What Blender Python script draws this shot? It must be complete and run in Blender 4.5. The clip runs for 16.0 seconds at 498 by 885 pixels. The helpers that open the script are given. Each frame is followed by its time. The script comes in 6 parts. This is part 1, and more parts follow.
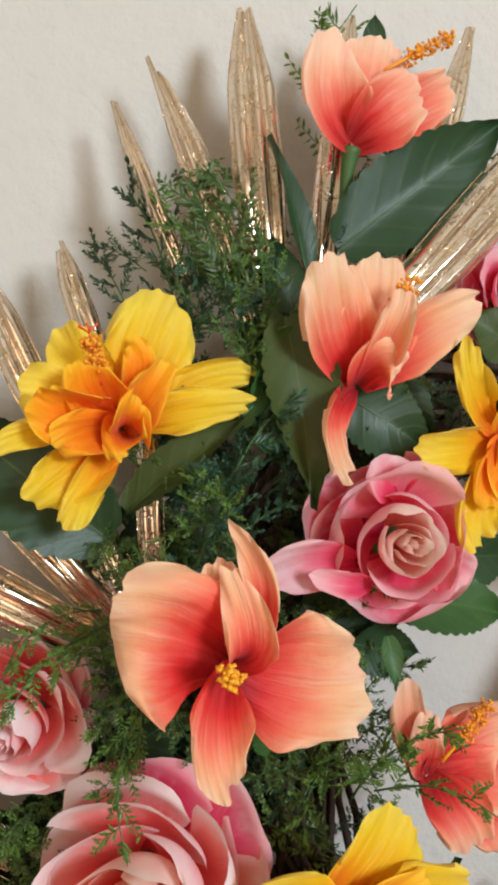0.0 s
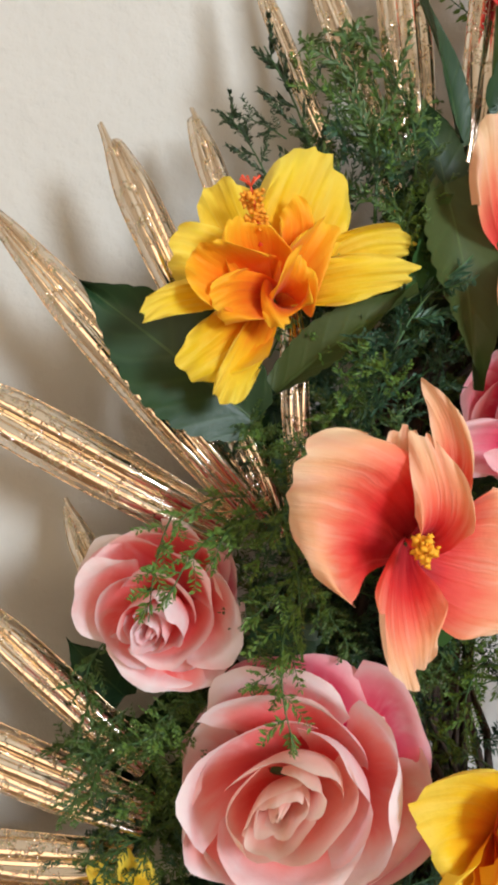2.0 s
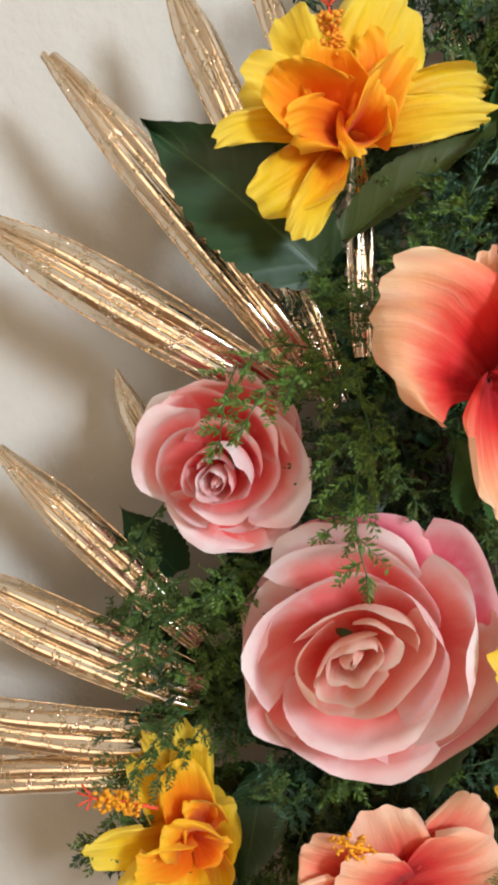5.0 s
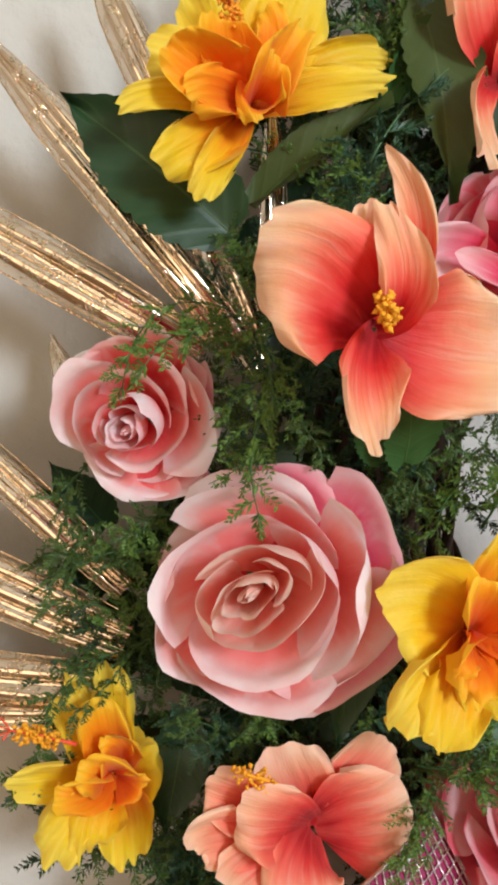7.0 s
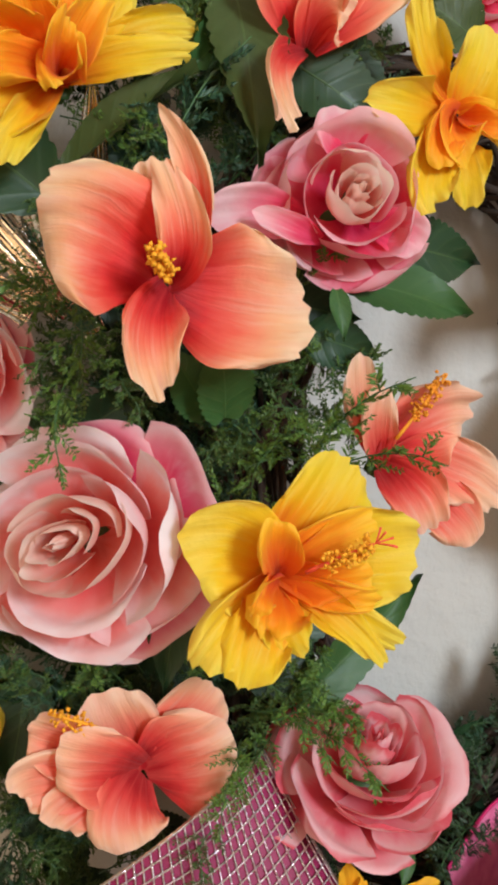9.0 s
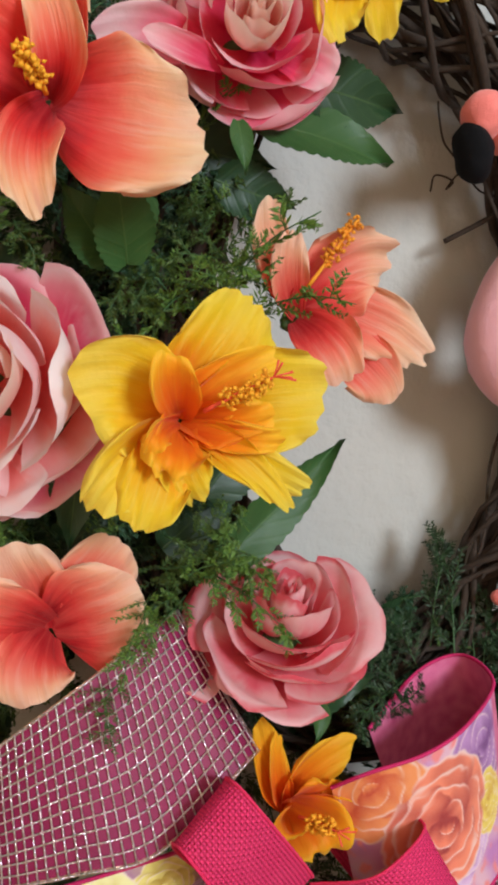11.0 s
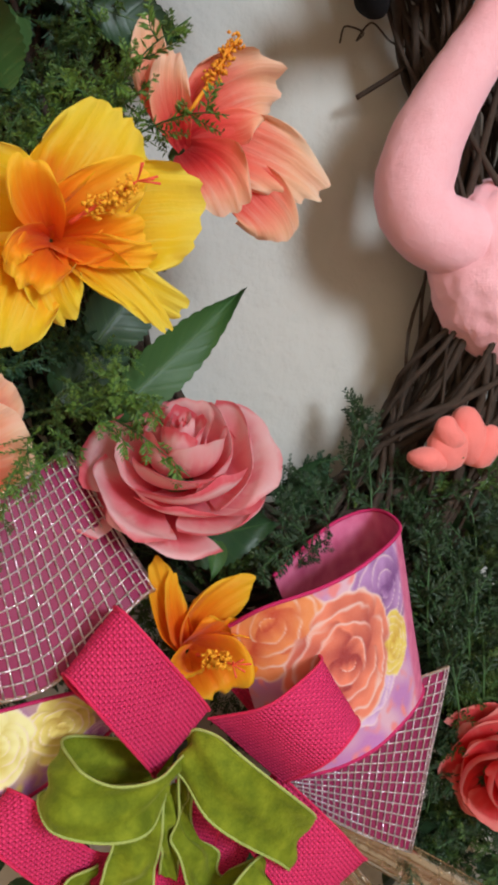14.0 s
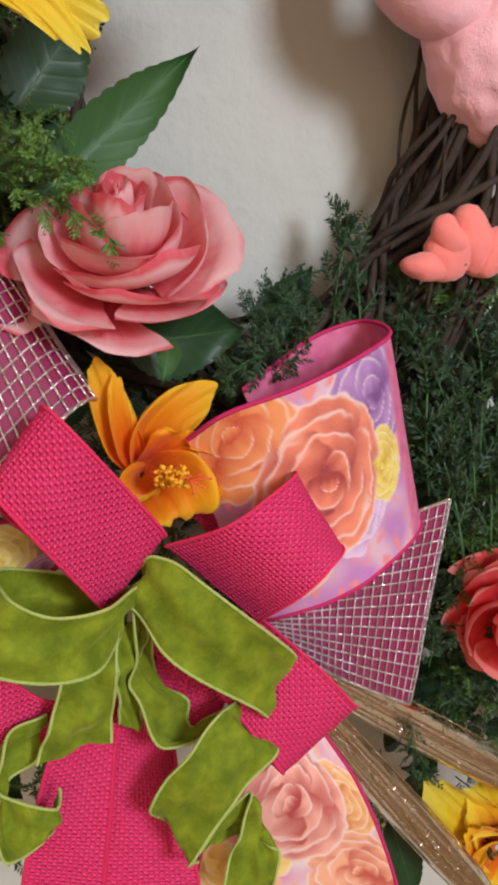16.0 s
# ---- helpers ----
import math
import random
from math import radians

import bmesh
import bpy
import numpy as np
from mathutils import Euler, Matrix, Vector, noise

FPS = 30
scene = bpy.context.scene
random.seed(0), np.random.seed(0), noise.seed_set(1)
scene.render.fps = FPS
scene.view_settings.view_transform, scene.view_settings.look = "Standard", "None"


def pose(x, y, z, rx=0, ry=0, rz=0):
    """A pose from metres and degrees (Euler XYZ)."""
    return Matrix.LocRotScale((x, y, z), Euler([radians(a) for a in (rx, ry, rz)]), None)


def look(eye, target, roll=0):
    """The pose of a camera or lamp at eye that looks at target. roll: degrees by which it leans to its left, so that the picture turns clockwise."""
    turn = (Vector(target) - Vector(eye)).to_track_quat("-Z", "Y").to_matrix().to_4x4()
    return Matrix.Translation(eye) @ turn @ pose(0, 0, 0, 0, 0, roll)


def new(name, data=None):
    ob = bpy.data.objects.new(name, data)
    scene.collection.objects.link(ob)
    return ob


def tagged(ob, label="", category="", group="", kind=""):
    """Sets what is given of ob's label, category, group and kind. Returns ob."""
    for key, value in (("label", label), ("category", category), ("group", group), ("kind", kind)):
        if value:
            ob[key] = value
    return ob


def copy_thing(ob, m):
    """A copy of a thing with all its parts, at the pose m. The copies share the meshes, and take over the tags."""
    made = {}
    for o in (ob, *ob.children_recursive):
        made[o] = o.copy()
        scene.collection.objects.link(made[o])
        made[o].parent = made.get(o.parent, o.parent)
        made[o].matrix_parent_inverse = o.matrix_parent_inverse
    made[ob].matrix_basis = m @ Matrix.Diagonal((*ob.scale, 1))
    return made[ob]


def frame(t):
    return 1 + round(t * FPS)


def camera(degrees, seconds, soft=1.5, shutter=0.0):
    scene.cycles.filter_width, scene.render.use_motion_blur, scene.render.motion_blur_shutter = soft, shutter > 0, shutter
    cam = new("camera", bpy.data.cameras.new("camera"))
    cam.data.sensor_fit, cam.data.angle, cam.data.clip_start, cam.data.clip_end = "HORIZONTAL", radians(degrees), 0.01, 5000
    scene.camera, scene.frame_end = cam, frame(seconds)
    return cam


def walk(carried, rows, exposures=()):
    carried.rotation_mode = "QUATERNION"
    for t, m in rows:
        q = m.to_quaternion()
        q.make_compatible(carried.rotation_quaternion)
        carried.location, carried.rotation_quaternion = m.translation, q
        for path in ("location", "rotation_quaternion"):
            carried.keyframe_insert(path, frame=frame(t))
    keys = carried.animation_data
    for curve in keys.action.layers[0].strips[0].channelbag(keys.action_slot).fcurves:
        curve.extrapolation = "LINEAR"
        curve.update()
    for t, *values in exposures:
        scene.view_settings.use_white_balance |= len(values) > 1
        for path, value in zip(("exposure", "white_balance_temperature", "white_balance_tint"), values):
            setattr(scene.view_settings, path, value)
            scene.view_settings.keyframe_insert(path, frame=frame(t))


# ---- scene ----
cam = camera(32.3, 16.0, soft=3.6)
METRES, EYE, TILT, LEAN, TURN = 0.68, 1.75, -5.0, 0.0, -15.7
ROWS = [
    (0.0, 0.0, 0.0, 0.0, 0.0, 0.0, -0.0),
    (0.5, -0.0321, -0.0023, -0.0246, -0.74, -0.47, 0.14),
    (1.0, -0.0601, 0.0159, -0.042, -0.64, -1.08, 0.04),
    (1.5, -0.0881, 0.0369, -0.0585, -0.03, -1.47, -0.01),
    (2.0, -0.12, 0.054, -0.0783, 0.86, -2.02, -0.33),
    (2.5, -0.1418, 0.0649, -0.099, 1.04, -2.48, -0.63),
    (3.0, -0.1591, 0.0661, -0.1167, 1.1, -2.51, -0.57),
    (3.5, -0.1728, 0.0733, -0.1344, 0.8, -2.76, -0.66),
    (6.0, -0.1671, 0.0717, -0.2205, 1.41, -2.1, -1.3),
    (6.5, -0.1283, 0.0614, -0.2301, 2.18, -1.85, -1.17),
    (7.0, -0.0805, 0.0396, -0.2398, 2.3, -1.6, -0.84),
    (7.5, -0.0304, 0.0225, -0.2433, 2.12, -1.43, -0.5),
    (8.0, 0.0089, 0.0138, -0.249, 1.42, -1.37, -0.03),
    (8.5, 0.0379, 0.0084, -0.2566, 0.41, -1.4, 0.25),
    (9.0, 0.051, 0.0151, -0.2754, 0.4, -1.68, 0.43),
    (9.5, 0.0642, 0.0201, -0.2924, -0.13, -2.21, 0.78),
    (10.0, 0.0846, 0.0305, -0.3188, -0.59, -3.63, 0.8),
    (12.5, 0.157, 0.0305, -0.4145, -1.28, -6.04, 2.01),
    (13.0, 0.1775, 0.0282, -0.4357, -1.74, -6.66, 2.24),
    (13.5, 0.1896, 0.0272, -0.4563, -2.04, -7.24, 2.41),
    (14.0, 0.1973, 0.0375, -0.4745, -1.86, -7.99, 2.34),
    (14.5, 0.2051, 0.0572, -0.5027, -1.56, -9.25, 2.66),
    (15.0, 0.2076, 0.0696, -0.5217, -1.1, -10.12, 3.1),
    (15.5, 0.2192, 0.0932, -0.5535, -1.07, -11.42, 3.53),
    (16.0, 0.2354, 0.1399, -0.5978, -1.38, -13.4, 4.25),
]
EXPOSURES = [(0.0, -0.14), (3.0, 0.0), (7.0, -0.06), (9.5, -0.14), (12.5, -0.27), (15.0, -0.27), (16.0, -0.2)]
walk(cam, [(t, pose(0, 0, EYE, TILT, LEAN, TURN) @ pose(METRES * x, METRES * y, METRES * z, 90 + pitch, roll, yaw)) for t, x, y, z, yaw, pitch, roll in ROWS], EXPOSURES)

# ---- light: daylight from a window behind and to the right, warm walls throw it back, plus an added warm fill ----
WALL_Y = 0.655
world = bpy.data.worlds.new("world")
scene.world = world
world.use_nodes = True
wn = world.node_tree.nodes
sky = wn.new("ShaderNodeTexSky")
sky.sky_type, sky.sun_disc, sky.sun_elevation, sky.sun_rotation = "NISHITA", False, radians(35), radians(120)
world.node_tree.links.new(sky.outputs[0], wn["Background"].inputs[0])
wn["Background"].inputs[1].default_value = 0.1

WIN = Vector((1.35, -2.8, 2.6))   # middle of the window's opening


def area_lamp(name, place, aim, size, power, colour):
    lamp = bpy.data.lights.new(name, "AREA")
    lamp.shape, lamp.size, lamp.size_y, lamp.energy, lamp.color = "RECTANGLE", size[0], size[1], power, colour
    ob = new(name, lamp)
    ob.matrix_world = look(place, aim)
    return ob


area_lamp("window_daylight", WIN, (0.25, WALL_Y, 1.5), (0.9, 0.9), 136, (0.80, 0.91, 1.0))
# added fill with no real source, lifts the shadows with warm light
area_lamp("second_window_daylight", (-0.9, -3.1, 1.9), (0.2, WALL_Y, 1.5), (3.6, 2.6), 60, (1.0, 0.78, 0.53))


# ---- node helpers ----
def material(name, rough=0.6, metal=0.0, spec=0.5):
    m = bpy.data.materials.new(name)
    m.use_nodes = True
    nt = m.node_tree
    b = nt.nodes["Principled BSDF"]
    b.inputs["Roughness"].default_value = rough
    b.inputs["Metallic"].default_value = metal
    b.inputs["Specular IOR Level"].default_value = spec
    return m, nt, b


def node(nt, kind, **sets):
    n = nt.nodes.new("ShaderNode" + kind)
    for k, v in sets.items():
        if k in ("operation", "blend_type", "data_type", "wave_type", "bands_direction", "feature", "distance", "layer_name", "attribute_name", "noise_dimensions"):
            setattr(n, k, v)
        else:
            n.inputs[k].default_value = v
    return n


def wire(nt, a, b):
    nt.links.new(a, b)


def noise_at(nt, scale, detail=4, vec=None, rough=0.55):
    n = node(nt, "TexNoise", Scale=scale, Detail=detail, Roughness=rough)
    if vec is None:
        vec = node(nt, "TexCoord").outputs["Object"]
    wire(nt, vec, n.inputs["Vector"])
    return n.outputs["Fac"]


def ramp(nt, fac, stops):
    r = node(nt, "ValToRGB")
    while len(r.color_ramp.elements) < len(stops):
        r.color_ramp.elements.new(0.5)
    for e, (p, c) in zip(r.color_ramp.elements, stops):
        e.position, e.color = p, (*c, 1)
    wire(nt, fac, r.inputs[0])
    return r.outputs[0]


def maths(nt, op, a, b=0.0, c=None):
    n = node(nt, "Math", operation=op)
    for i, v in enumerate((a, b) if c is None else (a, b, c)):
        if hasattr(v, "links"):
            wire(nt, v, n.inputs[i])
        else:
            n.inputs[i].default_value = v
    return n.outputs[0]


def mixed(nt, fac, a, b, blend="MIX"):
    n = node(nt, "Mix", data_type="RGBA", blend_type=blend)
    for i, v in ((0, fac), (6, a), (7, b)):
        if hasattr(v, "links"):
            wire(nt, v, n.inputs[i])
        else:
            n.inputs[i].default_value = v if i == 0 else (*v, 1)
    return n.outputs[2]


def bump(nt, b, height, strength, dist=0.001):
    n = node(nt, "Bump", Strength=strength, Distance=dist)
    wire(nt, height, n.inputs["Height"])
    wire(nt, n.outputs[0], b.inputs["Normal"])


def uv_of(nt):
    s = node(nt, "SeparateXYZ")
    wire(nt, node(nt, "UVMap").outputs[0], s.inputs[0])
    return s.outputs[0], s.outputs[1]


def let_through(nt, b, colour, amount):
    """Cloth that lets some light through."""
    t, mx = node(nt, "BsdfTranslucent"), node(nt, "MixShader", Fac=amount)
    wire(nt, colour, t.inputs[0])
    wire(nt, b.outputs[0], mx.inputs[1])
    wire(nt, t.outputs[0], mx.inputs[2])
    wire(nt, mx.outputs[0], nt.nodes["Material Output"].inputs[0])


def petal_material(name, stops, veins=0.5, blush=(0.8, 0.2, 0.25), blush_amount=0.25, ribs=6.0, vary=0.10, pale=(0.94, 0.60, 0.52), streaks=0.22, glow=0.30):
    """Dyed silk: the dye runs from the throat to the rim in rays, with pressed veins."""
    m, nt, b = material(name, 0.60, 0.0, 0.3)
    u, v = uv_of(nt)
    obj = node(nt, "TexCoord").outputs["Object"]
    rnd = node(nt, "ObjectInfo").outputs["Random"]
    cloud = noise_at(nt, 38, 3, obj)
    fine = noise_at(nt, 900, 3, obj)
    crinkle = noise_at(nt, 120, 4, obj, 0.5)

    def rays(across, along, shift):
        c = node(nt, "CombineXYZ")
        wire(nt, maths(nt, "MULTIPLY", maths(nt, "ADD", u, maths(nt, "MULTIPLY", maths(nt, "SUBTRACT", cloud, 0.5), 0.15)), across), c.inputs[0])
        wire(nt, maths(nt, "MULTIPLY", v, along), c.inputs[1])
        wire(nt, maths(nt, "MULTIPLY_ADD", rnd, 37.0, shift), c.inputs[2])
        return noise_at(nt, 1.0, 3, c.outputs[0], 0.6)

    vein, broad = rays(ribs * 1.3, 1.1, 0.0), rays(ribs * 0.45, 0.8, 11.0)
    along = maths(nt, "ADD", v, maths(nt, "MULTIPLY", maths(nt, "SUBTRACT", cloud, 0.5), 0.22))
    along = maths(nt, "ADD", along, maths(nt, "MULTIPLY", maths(nt, "SUBTRACT", vein, 0.5), 0.15))
    along = maths(nt, "ADD", along, maths(nt, "MULTIPLY", maths(nt, "SUBTRACT", broad, 0.5), 0.26))
    along = maths(nt, "ADD", along, maths(nt, "MULTIPLY", maths(nt, "POWER", maths(nt, "ABSOLUTE", u), 4.0), 0.12))
    along = maths(nt, "ADD", along, maths(nt, "MULTIPLY", maths(nt, "SUBTRACT", rnd, 0.5), vary * 2))
    base = ramp(nt, along, stops)
    col = mixed(nt, maths(nt, "MULTIPLY", ramp(nt, broad, [(0.40, (0, 0, 0)), (0.62, (1, 1, 1))]), blush_amount), base, blush)
    # pale rays between the veins on the outer half
    lit = maths(nt, "MULTIPLY", ramp(nt, vein, [(0.50, (0, 0, 0)), (0.66, (1, 1, 1))]), ramp(nt, v, [(0.30, (0, 0, 0)), (0.60, (1, 1, 1)), (0.9, (0.5, 0.5, 0.5))]))
    col = mixed(nt, maths(nt, "MULTIPLY", lit, streaks), col, pale)
    wire(nt, col, b.inputs["Base Color"])
    wire(nt, maths(nt, "MULTIPLY_ADD", fine, 0.25, 0.46), b.inputs["Roughness"])
    b.inputs["Sheen Weight"].default_value = 0.08
    h = maths(nt, "ADD", maths(nt, "MULTIPLY", vein, veins), maths(nt, "ADD", maths(nt, "MULTIPLY", fine, 0.06), maths(nt, "MULTIPLY", crinkle, 0.55)))
    bump(nt, b, h, 0.7, 0.0022)
    let_through(nt, b, col, glow)
    return m


CORAL = petal_material("coral_silk", [(0.10, (0.42, 0.004, 0.012)), (0.28, (0.76, 0.028, 0.026)), (0.44, (0.89, 0.12, 0.075)), (0.58, (0.93, 0.28, 0.15)), (0.76, (0.95, 0.49, 0.26)), (0.95, (0.95, 0.67, 0.43))], 0.8, (0.90, 0.10, 0.10), 0.25)
CORAL_PINK = petal_material("coral_pink_silk", [(0.10, (0.46, 0.008, 0.014)), (0.28, (0.76, 0.045, 0.042)), (0.46, (0.88, 0.15, 0.10)), (0.62, (0.92, 0.29, 0.18)), (0.80, (0.94, 0.49, 0.30)), (0.97, (0.95, 0.65, 0.46))], 0.8, (0.88, 0.16, 0.13), 0.25)
YELLOW = petal_material("yellow_silk", [(0.05, (0.76, 0.09, 0.002)), (0.28, (0.88, 0.27, 0.003)), (0.45, (0.90, 0.48, 0.005)), (0.72, (0.90, 0.62, 0.018)), (1.0, (0.90, 0.70, 0.085))], 0.6, (0.90, 0.46, 0.006), 0.25, 6, 0.12, (0.92, 0.74, 0.16), 0.3)
ORANGE_IN = petal_material("orange_silk", [(0.0, (0.72, 0.06, 0.002)), (0.40, (0.90, 0.19, 0.004)), (0.75, (0.93, 0.36, 0.008)), (1.0, (0.93, 0.56, 0.025))], 0.5, (0.92, 0.30, 0.006), 0.25, 6, 0.12, (0.93, 0.58, 0.06), 0.2)
# pink rose: besides the dye, crevice shade and white highlights are in the stops
ROSE_PINK = petal_material("pink_rose_silk", [(0.15, (0.74, 0.04, 0.06)), (0.40, (0.92, 0.17, 0.17)), (0.59, (0.95, 0.37, 0.35)), (0.75, (0.96, 0.66, 0.66)), (0.92, (0.97, 0.88, 0.90))], 0.06, (0.94, 0.26, 0.25), 0.42, 2.2, 0.22, (0.96, 0.84, 0.87), 0.5, 0.34)
ROSE_HOT = petal_material("hot_pink_rose_silk", [(0.1, (0.62, 0.010, 0.07)), (0.40, (0.90, 0.080, 0.17)), (0.66, (0.94, 0.30, 0.37)), (0.92, (0.96, 0.62, 0.65))], 0.06, (0.93, 0.10, 0.24), 0.40, 2.2, 0.16, (0.95, 0.60, 0.66), 0.4, 0.42)
ROSE_PEACH = petal_material("peach_rose_silk", [(0.10, (0.82, 0.13, 0.11)), (0.34, (0.94, 0.36, 0.29)), (0.56, (0.96, 0.60, 0.51)), (0.92, (0.97, 0.83, 0.74))], 0.06, (0.96, 0.46, 0.38), 0.35, 2.2, 0.14, (0.96, 0.78, 0.75), 0.45, 0.42)
ROSE_CORAL = petal_material("coral_rose_silk", [(0.1, (0.50, 0.008, 0.016)), (0.42, (0.82, 0.035, 0.045)), (0.70, (0.90, 0.11, 0.11)), (0.95, (0.94, 0.30, 0.27))], 0.06, (0.88, 0.07, 0.08), 0.3, 2.2, 0.12, (0.93, 0.36, 0.33), 0.3, 0.4)
ROSE_DUSTY = petal_material("dusty_rose_silk", [(0.1, (0.62, 0.03, 0.07)), (0.35, (0.86, 0.13, 0.19)), (0.55, (0.92, 0.35, 0.39)), (0.86, (0.95, 0.62, 0.65)), (0.97, (0.80, 0.10, 0.15))], 0.06, (0.92, 0.28, 0.30), 0.30, 2.4, 0.12, (0.95, 0.70, 0.68), 0.4, 0.38)


def plain(name, colour, other, rough=0.6, metal=0.0, scale=120, relief=0.3, dist=0.0006, spec=0.5):
    m, nt, b = material(name, rough, metal, spec)
    n, f = noise_at(nt, scale, 4), noise_at(nt, scale * 9, 3)
    col = mixed(nt, n, colour, other)
    col = mixed(nt, maths(nt, "MULTIPLY", node(nt, "ObjectInfo").outputs["Random"], 0.35), col, other)
    wire(nt, col, b.inputs["Base Color"])
    bump(nt, b, maths(nt, "ADD", n, maths(nt, "MULTIPLY", f, 0.4)), relief, dist)
    return m


def leaf_material(name, colour, other, rough=0.42):
    m, nt, b = material(name, rough, 0.0, 0.32)
    u, v = uv_of(nt)
    au = maths(nt, "ABSOLUTE", u)
    rib = maths(nt, "SINE", maths(nt, "MULTIPLY", maths(nt, "SUBTRACT", v, maths(nt, "MULTIPLY", au, 0.22)), 44.0))
    rib = maths(nt, "POWER", maths(nt, "MULTIPLY_ADD", rib, 0.5, 0.5), 6.0)
    mid = maths(nt, "LESS_THAN", au, 0.03)
    cloud, fine = noise_at(nt, 45, 4), noise_at(nt, 700, 3)
    col = mixed(nt, cloud, colour, other)
    col = mixed(nt, maths(nt, "MULTIPLY", maths(nt, "MAXIMUM", maths(nt, "MULTIPLY", rib, 0.2), mid), 0.3), col, (0.10, 0.17, 0.05))
    wire(nt, col, b.inputs["Base Color"])
    wire(nt, maths(nt, "MULTIPLY_ADD", fine, 0.25, rough - 0.1), b.inputs["Roughness"])
    bump(nt, b, maths(nt, "ADD", maths(nt, "MULTIPLY", rib, 0.35), maths(nt, "MULTIPLY", fine, 0.25)), 0.4, 0.0008)
    return m


LEAF_DARK = leaf_material("dark_green_leaf", (0.012, 0.035, 0.014), (0.022, 0.058, 0.020), 0.40)
LEAF_MID = leaf_material("green_leaf", (0.025, 0.075, 0.020), (0.045, 0.11, 0.028), 0.45)
LEAF_OLIVE = leaf_material("olive_leaf", (0.035, 0.055, 0.012), (0.05, 0.075, 0.018), 0.5)
FERN = plain("fern_plastic", (0.036, 0.076, 0.014), (0.082, 0.145, 0.028), 0.5, scale=60, relief=0.1)
FERN_LIGHT = plain("light_fern_plastic", (0.065, 0.145, 0.016), (0.13, 0.23, 0.04), 0.5, scale=60, relief=0.1)
# FERN darkened: shade at the wreath's lower right is put into the colour
FERN_SHADED = plain("shaded_fern_plastic", (0.012, 0.030, 0.011), (0.030, 0.062, 0.022), 0.55, scale=60, relief=0.1)
FERN_BLUE = plain("blue_green_fern_plastic", (0.016, 0.062, 0.032), (0.045, 0.11, 0.06), 0.5, scale=60, relief=0.1)
STEM = plain("green_stem_plastic", (0.03, 0.09, 0.03), (0.06, 0.14, 0.04), 0.5)
VINE = plain("grapevine_bark", (0.024, 0.014, 0.009), (0.062, 0.037, 0.024), 0.8, scale=260, relief=0.9, dist=0.0015)
ANTHER_Y = plain("yellow_anther", (0.85, 0.50, 0.02), (0.92, 0.30, 0.01), 0.7, scale=500)
ANTHER_O = plain("orange_anther", (0.75, 0.16, 0.01), (0.90, 0.42, 0.02), 0.7, scale=500)
STIGMA = plain("red_stigma", (0.75, 0.05, 0.02), (0.85, 0.12, 0.05), 0.6)


def gold_material(name, cover):
    """Gilded plastic with glitter sprinkled on it."""
    m, nt, b = material(name, 0.25, 1.0)
    obj = node(nt, "TexCoord").outputs["Object"]
    n, f = noise_at(nt, 40, 4), noise_at(nt, 500, 3)
    col = mixed(nt, n, (0.70, 0.55, 0.41), (0.90, 0.81, 0.69))
    vo = node(nt, "TexVoronoi", Scale=900.0)
    wire(nt, obj, vo.inputs["Vector"])
    patch = maths(nt, "MULTIPLY", maths(nt, "GREATER_THAN", noise_at(nt, 130, 3), cover), maths(nt, "GREATER_THAN", noise_at(nt, 900, 1), 0.52))
    speck = mixed(nt, 0.7, vo.outputs["Color"], (0.95, 0.75, 0.40))
    col = mixed(nt, maths(nt, "MULTIPLY", patch, 0.85), col, speck)
    wire(nt, col, b.inputs["Base Color"])
    wire(nt, maths(nt, "MULTIPLY_ADD", f, 0.12, 0.08), b.inputs["Roughness"])
    h = maths(nt, "ADD", maths(nt, "MULTIPLY", f, 0.06), maths(nt, "MULTIPLY", maths(nt, "MULTIPLY", vo.outputs["Distance"], patch), 1.6))
    bump(nt, b, h, 0.6, 0.0012)
    # flakes of glitter, each turned its own way
    off, sc, add, nrm = node(nt, "VectorMath", operation="SUBTRACT"), node(nt, "VectorMath", operation="SCALE"), node(nt, "VectorMath", operation="ADD"), node(nt, "VectorMath", operation="NORMALIZE")
    wire(nt, vo.outputs["Color"], off.inputs[0])
    off.inputs[1].default_value = (0.5, 0.5, 0.5)
    wire(nt, off.outputs[0], sc.inputs[0])
    wire(nt, maths(nt, "MULTIPLY", patch, 1.5), sc.inputs["Scale"])
    wire(nt, b.inputs["Normal"].links[0].from_socket, add.inputs[0])
    wire(nt, sc.outputs[0], add.inputs[1])
    wire(nt, add.outputs[0], nrm.inputs[0])
    wire(nt, nrm.outputs[0], b.inputs["Normal"])
    return m


GOLD = gold_material("gilded_leaf", 0.52)
GOLD_RIB = gold_material("glittered_gilded_rib", 0.35)


